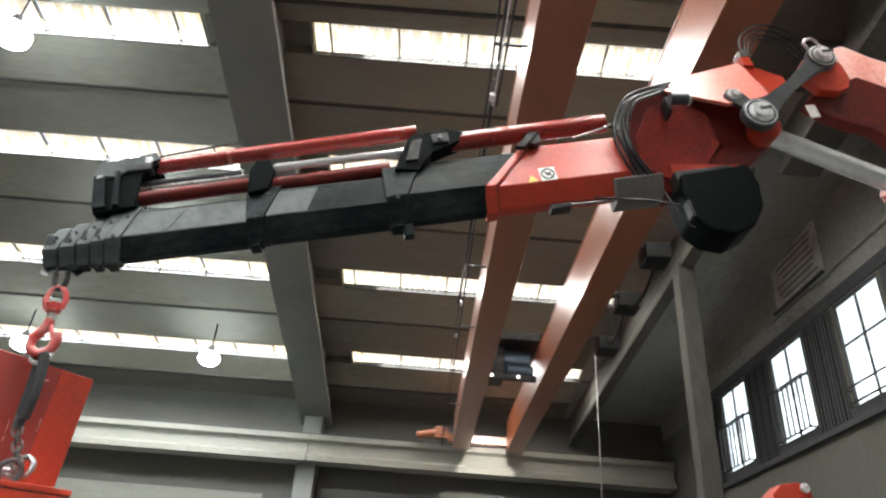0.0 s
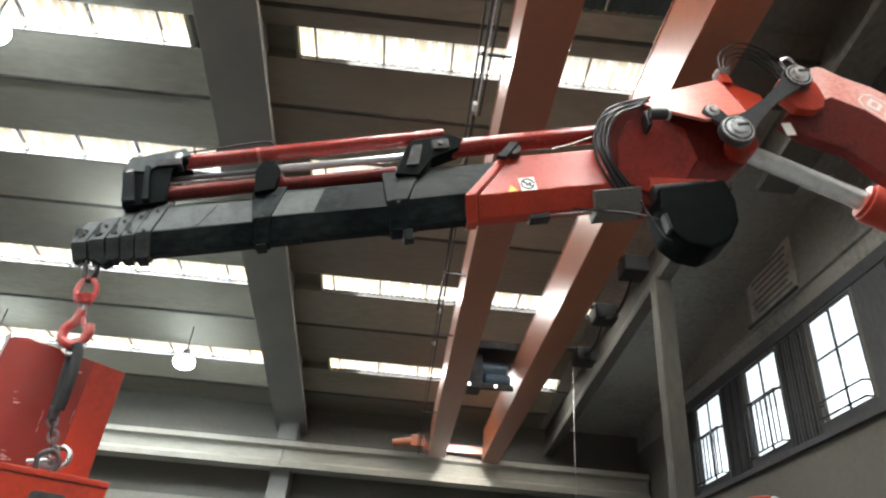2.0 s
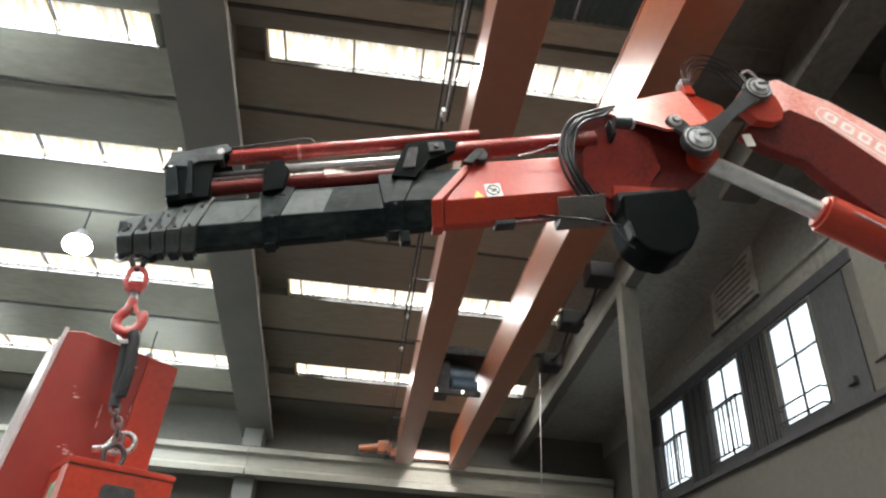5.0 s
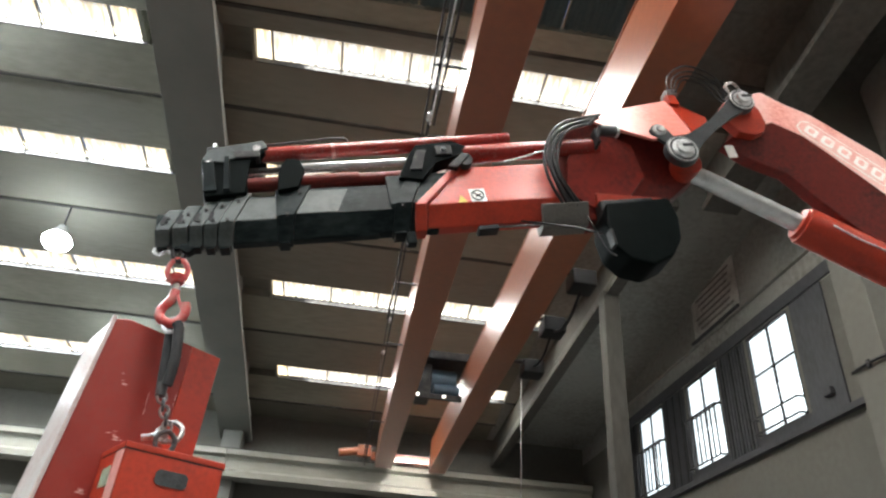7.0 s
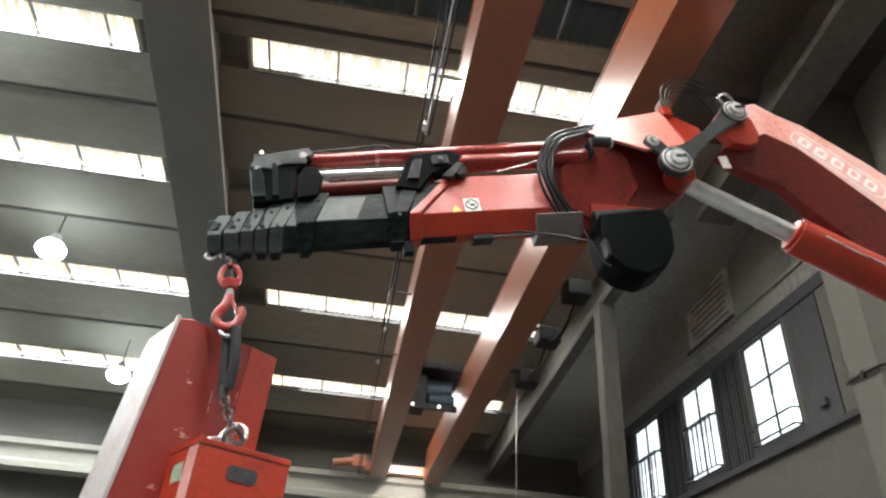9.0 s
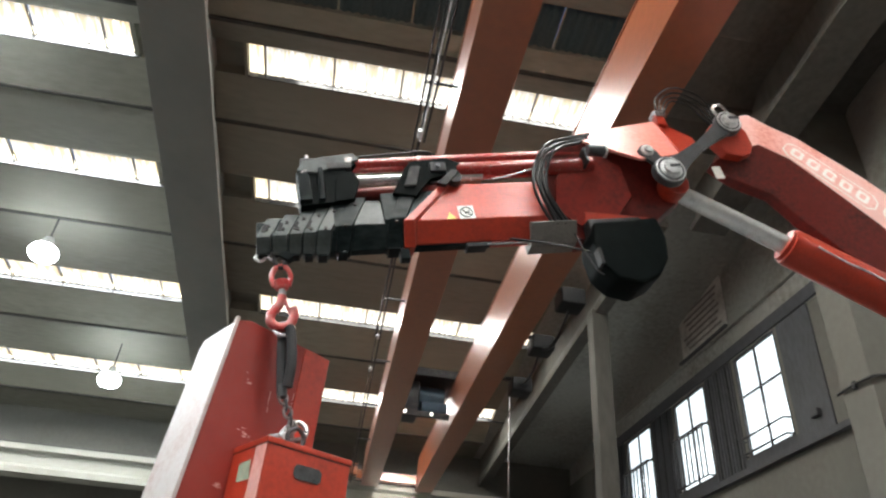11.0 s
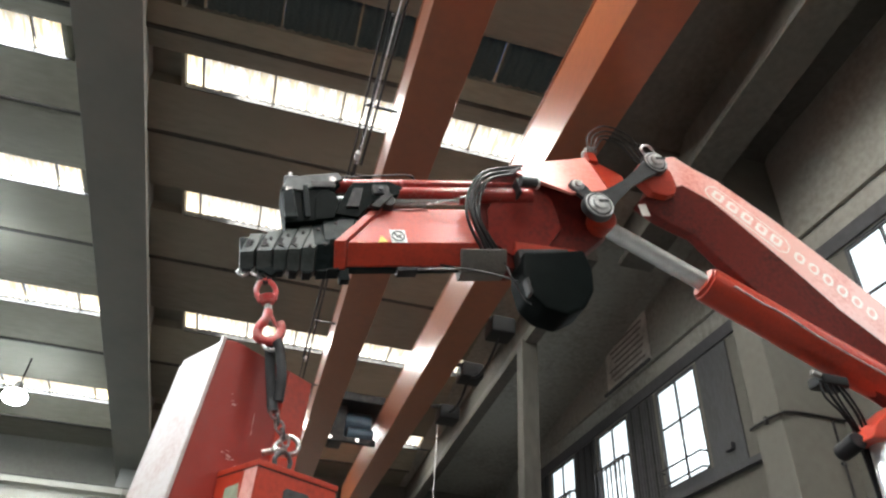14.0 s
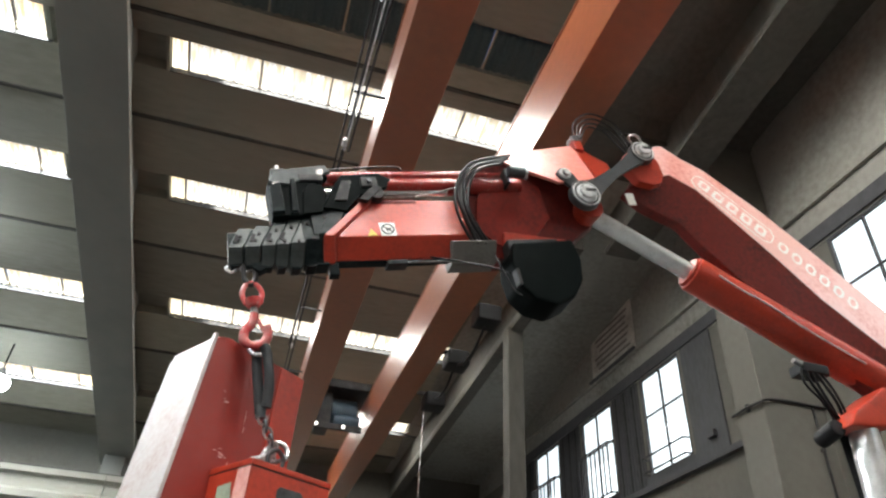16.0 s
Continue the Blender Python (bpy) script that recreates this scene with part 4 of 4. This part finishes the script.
part("clamp_block", box(-0.58, -0.44, 0.1, 0.15, 0.04, 0.14, 0.01), DARK, first)
part("clamp_bolt", rod((-0.51, 0.15, 0.09), (-0.51, 0.168, 0.09), 0.022, n=6), GREY, first)
second = section("section", 0.122, -0.625, -0.17, 1.25, 0.11)
part("cylinder_eye", prism([(-0.02, -0.22), (-0.18, -0.2), (-0.24, -0.02), (-0.2, 0.08), (-0.1, 0.09), (-0.04, 0.0)], -0.03, 0.12, bevel=0.012), CANVAS, second, "black cylinder eye")
part("cylinder_rod", rod((-0.2, 0.06, 0.035), (-1.3, 0.06, 0.05), 0.034, n=24), CHROME, second, "polished chrome piston rod")
# lower barrels are darkened for the shade between the cylinders
part("lower_barrel", rod((-0.2, 0.02, -0.1), (-1.15, 0.02, -0.08), 0.06, n=24), SHADED_RED, second, "red extension cylinder, shade put into its colour")
part("pale_panel", prism([(-0.12, -0.45), (-0.22, -0.21), (-0.56, -0.21), (-0.46, -0.45)], 0.121, 0.126, lean=lambda p: -0.2 * (p[1] + 0.461)), LIFTED_BLACK, second, "lighter grey patch on the upper facet")
# light on this collar and upper facet is put into their colour
third = section("section", 0.108, -0.635, -0.22, 1.2, 0.1, 0.035, LIFTED_BLACK)
part("pale_panel", prism([(-0.12, -0.475), (-0.2, -0.25), (-1.15, -0.25), (-1.15, -0.475)], 0.107, 0.112, lean=lambda p: -0.2 * (p[1] + 0.486)), LIFTED_BLACK, third, "lighter grey patch on the upper facet")
part("weld_strip", prism([(-0.42, -0.46), (-0.56, -0.26), (-0.6, -0.26), (-0.46, -0.46)], 0.111, 0.117, lean=lambda p: -0.2 * (p[1] + 0.486), bevel=0.001), LIFTED_BLACK, third)
part("head_bracket", prism([(0.1, -0.24), (0.12, 0.1), (0.06, 0.18), (-0.06, 0.22), (-0.34, 0.26), (-0.38, 0.16), (-0.24, 0.08), (-0.22, -0.22)], -0.1, 0.11, bevel=0.015), CANVAS, third, "black cylinder head bracket")
part("bracket_top", prism([(0.11, 0.1), (0.06, 0.2), (-0.1, 0.235), (-0.36, 0.275), (-0.4, 0.2), (-0.2, 0.14), (-0.06, 0.07)], 0.1, 0.125, bevel=0.006), LIFTED_BLACK, third, "grey bracket plate")
part("bracket_plate", prism([(0.1, -0.2), (0.105, 0.06), (0.02, 0.09), (0.0, -0.2)], 0.112, 0.132, bevel=0.006), BLACK, third)
part("bracket_rib", prism([(-0.05, -0.2), (-0.06, 0.12), (-0.1, 0.12), (-0.1, -0.2)], 0.112, 0.14, bevel=0.006), BLACK, third)
part("bracket_block", box(-0.33, -0.13, 0.03, 0.13, 0.11, 0.18, 0.01), DARK, third)
part("bracket_cap", box(-0.04, 0.08, -0.06, 0.08, 0.19, 0.27, 0.012), DARK, third)
part("valve_stub", rod((0.02, 0.03, 0.26), (0.02, 0.03, 0.33), 0.018, n=10), PIN, third)
part("bracket_pin", rod((-0.31, 0.1, 0.2), (-0.31, 0.13, 0.2), 0.03), STEEL, third)
part("bracket_pin", rod((0.05, 0.1, 0.08), (0.05, 0.125, 0.08), 0.03), STEEL, third)
part("cylinder_barrel", rod((-0.33, 0.03, 0.2), (-2.45, 0.03, 0.265), 0.063, n=28, bevel=0.008), MAROON, third, "red extension cylinder")
part("cylinder_band", rod((-0.9, 0.03, 0.2175), (-0.93, 0.03, 0.2185), 0.066, n=28), HOOK_RED, third)
part("oil_pipe", sweep([(-0.3, 0.06, 0.27), (-0.7, 0.08, 0.29), (-0.98, 0.07, 0.32), (-1.05, 0.06, 0.28)], 0.009, n=6), DARK, third)
part("lower_barrel", rod((-0.2, 0.03, -0.1), (-1.1, 0.03, -0.08), 0.06, n=24), SHADED_RED, third, "red extension cylinder, shade put into its colour")
part("inner_rod", rod((-0.2, 0.0, 0.06), (-1.0, 0.0, 0.075), 0.025, n=16), GREY, third)
part("oil_pipe", rod((-0.2, 0.06, -0.02), (-1.1, 0.06, -0.005), 0.01, n=8), STEEL, third)
for i, hw in enumerate((0.098, 0.088, 0.078, 0.068)):
    # tip collars too have lamp light put into their colour
    section("section", hw, -0.625 + 0.012 * i, -0.25 - 0.025 * i, 0.5, (0.09, 0.09, 0.105, 0.1)[i], 0.03, LIFTED_BLACK)
    part("collar_slot", prism([(-0.06, -0.46), (-0.035, -0.45), (-0.06, -0.38), (-0.085, -0.39)], hw + 0.012, hw + 0.018), DARK, SECTIONS[-1])
tip = SECTIONS[-1]
for x in (-0.02, -0.12, -0.2):
    part("lug", sweep([(x, 0, -0.59), (x + 0.04, 0, -0.63), (x, 0, -0.66), (x - 0.04, 0, -0.63)], 0.013, n=6, steps=4, closed=True), STEEL, tip)
part("hook_eye", prism([(-0.3, -0.56), (-0.16, -0.56), (-0.17, -0.65), (-0.22, -0.69), (-0.28, -0.65)], -0.04, 0.04, bevel=0.012), BLACK, tip)
OFFSET = (0.0, 0.0, -0.44, -0.34, -0.24, -0.12, 0.0)

# fittings at the foot of the main boom
chrome = part("lift_rod", rod((5.0, 4.4, 0.9 + EYE), (5.06, 4.4, 2.35 + EYE), 0.125, n=32), CHROME, crane, "polished chrome lift cylinder rod")
chrome.matrix_parent_inverse = CRANE.inverted()
p = part("lift_barrel", rod((4.95, 4.4, 0.0), (5.0, 4.4, 0.95 + EYE), 0.17, n=32, bevel=0.02), RED, crane, "red lift cylinder barrel")
p.matrix_parent_inverse = CRANE.inverted()
p = part("lift_knuckle", prism([(4.78, 2.18 + EYE), (4.9, 2.34 + EYE), (5.3, 2.62 + EYE), (5.45, 2.4 + EYE), (5.2, 2.22 + EYE)], 4.25, 4.6, bevel=0.03), RED, crane)
p.matrix_parent_inverse = CRANE.inverted()
p = part("hose_reel", rod((4.76, 4.36, 2.2 + EYE), (4.78, 4.6, 2.16 + EYE), 0.075, bevel=0.02), RUBBER, crane)
p.matrix_parent_inverse = CRANE.inverted()
p = part("valve_block", box(4.58, 4.86, 4.36, 4.55, 2.68 + EYE, 2.78 + EYE, 0.02), RUBBER, crane, "black valve block with fittings")
p.matrix_parent_inverse = CRANE.inverted()
p = part("fitting", rod((4.5, 4.38, 2.77 + EYE), (4.58, 4.38, 2.75 + EYE), 0.025), STEEL, crane)
p.matrix_parent_inverse = CRANE.inverted()
for i in range(5):
    h = part("supply_hose", sweep([(4.56 + 0.05 * i, 4.38, 2.7 + EYE), (4.58 + 0.07 * i, 4.39, 2.56 + 0.02 * (i % 2) + EYE), (4.75 + 0.05 * i, 4.42, 2.42 - 0.04 * (i % 3) + EYE), (4.9 + 0.03 * i, 4.5, 2.2 + EYE), (5.05 + 0.02 * i, 4.6, 1.2 + EYE)], 0.011 + 0.003 * (i % 2), n=8, steps=6), RUBBER, crane, "black supply hose")
    h.matrix_parent_inverse = CRANE.inverted()

# ---- hook with sling; its own space: hangs from its origin down -Z ----
hook = tagged(empty("hook_assembly"), "red swivel hook on a shackle carrying a black sling", "hook")
part("shackle", sweep([(-0.035, 0, 0.06), (-0.04, 0, -0.09), (0, 0, -0.15), (0.04, 0, -0.09), (0.035, 0, 0.06)], 0.02, n=10), DARK, hook, "dark iron shackle")
part("shackle_pin", rod((-0.07, 0, 0.04), (0.07, 0, 0.04), 0.022), DARK, hook)
part("swivel_bow", sweep([(-0.05, 0, -0.31), (-0.07, 0, -0.23), (-0.045, 0, -0.16), (0, 0, -0.135), (0.045, 0, -0.16), (0.07, 0, -0.23), (0.05, 0, -0.31)], 0.02, n=10), HOOK_RED, hook)
part("swivel_body", rod((0, 0, -0.27), (0, 0, -0.34), 0.065, 0.045, bevel=0.012), HOOK_RED, hook)
part("swivel_neck", rod((0, 0, -0.34), (0, 0, -0.42), 0.026), STEEL, hook)
part("hook_body", sweep([(0, 0, -0.39), (-0.025, 0, -0.46), (-0.085, 0, -0.53), (-0.09, 0, -0.6), (-0.03, 0, -0.645), (0.035, 0, -0.63), (0.075, 0, -0.56), (0.07, 0, -0.5)], 0.034, n=12), HOOK_RED, hook)
part("safety_latch", prism([(0.0, -0.43), (0.025, -0.43), (0.06, -0.54), (0.04, -0.55)], -0.018, 0.018, bevel=0.005), HOOK_RED, hook)
part("master_ring", sweep([(0.065 * math.sin(k), 0.02 * math.cos(k), -0.66 + 0.06 * math.cos(k)) for k in np.arange(0, 6.2, 0.7)], 0.015, n=8, steps=4, closed=True), STEEL, hook)
part("sling_leg", sweep([(-0.01, 0.03, -0.66), (-0.02, 0.035, -0.72), (-0.035, 0.03, -0.95), (-0.045, 0.02, -1.13)], 0.036, n=10), NYLON, hook, "black webbing sling")
part("sling_leg", sweep([(0.03, -0.03, -0.66), (0.045, -0.03, -0.72), (0.035, -0.03, -0.93), (-0.005, -0.01, -1.1)], 0.036, n=10), NYLON, hook, "black webbing sling")
part("sling_sleeve", rod((-0.035, 0.015, -1.07), (-0.045, 0.015, -1.16), 0.034), GREY, hook)
for i in range(5):
    z = -1.17 - i * 0.05
    pts = [(0.028 * math.cos(k), 0.0, z + 0.04 * math.sin(k)) for k in np.arange(0, 6.2, 1.05)]
    bm = sweep(pts, 0.01, n=6, steps=3, closed=True)
    bmesh.ops.rotate(bm, verts=bm.verts, cent=(0, 0, z), matrix=Matrix.Rotation(1.57 * (i % 2) + 0.3, 3, "Z"))
    part("chain_link", bm, GREY if i % 2 else STEEL, hook).location = (-0.035 + 0.012 * i, 0.01, 0)
part("lower_shackle", sweep([(-0.02, 0.05, -1.36), (0.05, 0.06, -1.33), (0.1, 0.05, -1.38), (0.08, 0.03, -1.45), (0.0, 0.02, -1.46), (-0.06, 0.03, -1.42)], 0.018, n=8, closed=True), STEEL, hook, "bare steel bow shackle")
part("shackle_bolt", rod((-0.14, 0.03, -1.42), (0.02, 0.03, -1.42), 0.022), STEEL, hook)

# ---- the load; origin at its near top corner, X along the broad red face, Y along the light face ----
load = tagged(empty("steel_load"), "scuffed red painted steel cabinet with a low front box", "steel cabinet")
LY = 0.52
bm = prism([(0.0, 0.0), (0.1, 0.03), (0.58, -0.02), (0.78, -0.04), (0.72, -2.6), (-0.22, -2.6)], 0.0, LY, bevel=0.012)
part("tall_body", bm, WORN_RED, load, soft=False)
# the fold turned to the light: its brightness is put into the paint
part("side_flange", prism([(0.56, -0.024), (0.777, -0.045), (0.718, -2.59), (0.5, -2.59)], -0.016, -0.002, bevel=0.003), RED, load, "bent side flange, light put into its brighter red")
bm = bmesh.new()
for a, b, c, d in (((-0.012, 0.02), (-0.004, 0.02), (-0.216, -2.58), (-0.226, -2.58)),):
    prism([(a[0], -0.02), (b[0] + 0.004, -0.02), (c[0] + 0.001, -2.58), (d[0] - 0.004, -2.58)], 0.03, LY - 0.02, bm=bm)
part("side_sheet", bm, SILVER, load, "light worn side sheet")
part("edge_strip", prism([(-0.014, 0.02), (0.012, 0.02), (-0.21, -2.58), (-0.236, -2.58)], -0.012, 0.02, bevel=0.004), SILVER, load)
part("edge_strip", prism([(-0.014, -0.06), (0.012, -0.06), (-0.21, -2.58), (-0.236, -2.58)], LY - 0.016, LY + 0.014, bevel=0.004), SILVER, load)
low = part("front_box", box(0.2, 0.82, -0.44, -0.002, -1.9, -0.87, 0.012), RED, load, "low red front box")
part("lid", box(0.196, 0.824, -0.444, -0.004, -0.9, -0.862, 0.006), RED, low)
part("lid_seam", box(0.1985, 0.8215, -0.4415, -0.006, -0.907, -0.9), DARK, low)
part("corner_strip", prism([(-0.441, -1.89), (-0.29, -1.89), (-0.32, -0.91), (-0.441, -0.91)], 0.193, 0.1988, "x"), PALE_RED, low, "pale corner strip")
part("nameplate", prism([(0.41, -1.05), (0.43, -1.07), (0.59, -1.07), (0.61, -1.05), (0.61, -1.0), (0.59, -0.98), (0.43, -0.98), (0.41, -1.0)], -0.447, -0.4405, bevel=0.002), GREY, low, "blank dark grey nameplate")
part("sticker", prism([(-0.3, -1.1), (-0.14, -1.1), (-0.13, -0.99), (-0.27, -0.98)], 0.196, 0.1992, "x"), STICKER, low, "greenish grey sticker")
part("lifting_eye", sweep([(0.42, -0.3, -0.862), (0.4, -0.3, -0.77), (0.46, -0.3, -0.72), (0.52, -0.3, -0.77), (0.5, -0.3, -0.862)], 0.016, n=8), GREY, load)
rnd = random.Random(4)
MARKS = [(0.62, -0.24, 0), (0.55, -0.47, 0), (0.2, -0.74, 1), (0.24, -0.78, 1), (0.4, -0.84, 1), (0.43, -0.85, 1), (0.3, -0.84, 0), (0.36, -0.55, 0), (0.15, -0.4, 1), (0.68, -0.12, 1), (0.46, -0.12, 1), (0.12, -1.1, 1), (0.05, -1.3, 0)]
for mx, mz, flat in MARKS:
    for k in range(4):
        x, z = mx + rnd.gauss(0, 0.02), mz + rnd.gauss(0, 0.025)
        w, h = (rnd.uniform(0.015, 0.045), rnd.uniform(0.004, 0.01)) if flat else (rnd.uniform(0.004, 0.008), rnd.uniform(0.02, 0.07))
        part("scuff", prism([(x, z), (x + w * 0.7, z + 0.2 * h), (x + w, z + h), (x + 0.2 * w, z + 0.8 * h)], -0.0022, -0.0008), SCUFF, load)


# ---- motion ----
def between(rows, t):
    for (a, *p), (b, *q) in zip(rows, rows[1:]):
        if t <= b:
            k = (t - a) / (b - a)
            return [u + (v - u) * k for u, v in zip(p, q)]
    return list(rows[-1][1:])


# seconds; fronts of the first section, the second and the tip along the boom
SLIDE = [(0, 3.3, 4.374, 5.85), (0.5, 3.26, 4.306, 5.75), (1, 3.22, 4.28, 5.65), (1.5, 3.176, 4.22, 5.555), (2, 3.14, 4.165, 5.456), (2.5, 3.105, 4.12, 5.36), (3, 3.07, 4.066, 5.262), (3.5, 3.034, 4.01, 5.16),
         (4, 2.99, 3.955, 5.06), (6.5, 2.75, 3.635, 4.554), (7, 2.71, 3.586, 4.457), (7.5, 2.7, 3.545, 4.359), (8, 2.69, 3.5, 4.257), (8.5, 2.69, 3.45, 4.157), (9, 2.69, 3.395, 4.05),
         (11.5, 2.66, 2.96, 3.535), (12, 2.65, 2.86, 3.42), (12.5, 2.62, 2.75, 3.318), (13, 2.59, 2.675, 3.225), (13.5, 2.59, 2.672, 3.222), (16, 2.59, 2.672, 3.225)]
# seconds; top of the hook, then the foot of the sling: x and height over the eye
HANG = [(0, -2.781, 2.169, -2.619, 0.822), (0.5, -2.677, 2.197, -2.497, 0.859), (1, -2.581, 2.218, -2.390, 0.877), (1.5, -2.49, 2.246, -2.302, 0.899), (2, -2.40, 2.275, -2.208, 0.925), (2.5, -2.311, 2.3, -2.108, 0.95),
        (3, -2.211, 2.324, -1.994, 0.982), (3.5, -2.112, 2.352, -1.885, 1.011), (4, -2.012, 2.386, -1.782, 1.037), (6.5, -1.514, 2.545, -1.247, 1.173), (7, -1.412, 2.568, -1.146, 1.194), (7.5, -1.317, 2.59, -1.042, 1.22),
        (8, -1.222, 2.61, -0.929, 1.25), (8.5, -1.123, 2.632, -0.817, 1.275), (9, -1.018, 2.655, -0.708, 1.295), (11.5, -0.515, 2.788, -0.164, 1.412), (12, -0.405, 2.817, -0.055, 1.44), (12.5, -0.305, 2.842, 0.055, 1.47),
        (13, -0.215, 2.868, 0.165, 1.5), (13.5, -0.206, 2.87, 0.222, 1.523), (14, -0.207, 2.867, 0.205, 1.514), (14.5, -0.204, 2.868, 0.137, 1.488), (15, -0.202, 2.843, 0.115, 1.442), (15.5, -0.194, 2.789, 0.177, 1.402), (16, -0.185, 2.73, 0.251, 1.37)]
# seconds; near top corner of the load
LOAD = [(0, -3.139, 1.53), (0.5, -3.018, 1.562), (1, -2.91, 1.585), (1.5, -2.822, 1.608), (2, -2.728, 1.637), (2.5, -2.63, 1.672), (3, -2.515, 1.69), (3.5, -2.404, 1.703), (4, -2.297, 1.722), (6.5, -1.763, 1.867),
        (7, -1.657, 1.9), (7.5, -1.552, 1.935), (8, -1.441, 1.968), (8.5, -1.331, 2.002), (9, -1.217, 2.03), (11.5, -0.68, 2.14), (12, -0.577, 2.153), (12.5, -0.468, 2.17), (13, -0.366, 2.183), (13.5, -0.33, 2.186),
        (14, -0.335, 2.184), (14.5, -0.365, 2.18), (15, -0.37, 2.163), (15.5, -0.33, 2.138), (16, -0.278, 2.117)]
DROOP = [(0, 0.0), (15.0, 0.0), (15.5, 0.85), (16, 1.6)]


def motions():
    times = [r[0] for r in HANG]
    for ob in JOINTED:
        walk(ob, [(t, pose(0, 0, 0, 0, between(DROOP, t)[0], 0)) for t in times])
    for i, s in enumerate(SECTIONS):
        k = min(i, 2)
        walk(s, [(t, pose(0, 0, 0, 0, between(DROOP, t)[0], 0) @ pose(between(SLIDE, t)[k] + OFFSET[i], 0, 0)) for t in times])
    rows = []
    for t in times:
        x0, z0, x1, z1 = between(HANG, t)
        lean = math.degrees(math.atan2(x1 - x0, z0 - z1))
        rows.append((t, pose(x0, 4.5, z0 + EYE, 0, -lean, 0)))
    walk(hook, rows)
    walk(load, [(t, pose(between(LOAD, t)[0], 4.45, between(LOAD, t)[1] + EYE, 0, 0, 33)) for t in times])


motions()
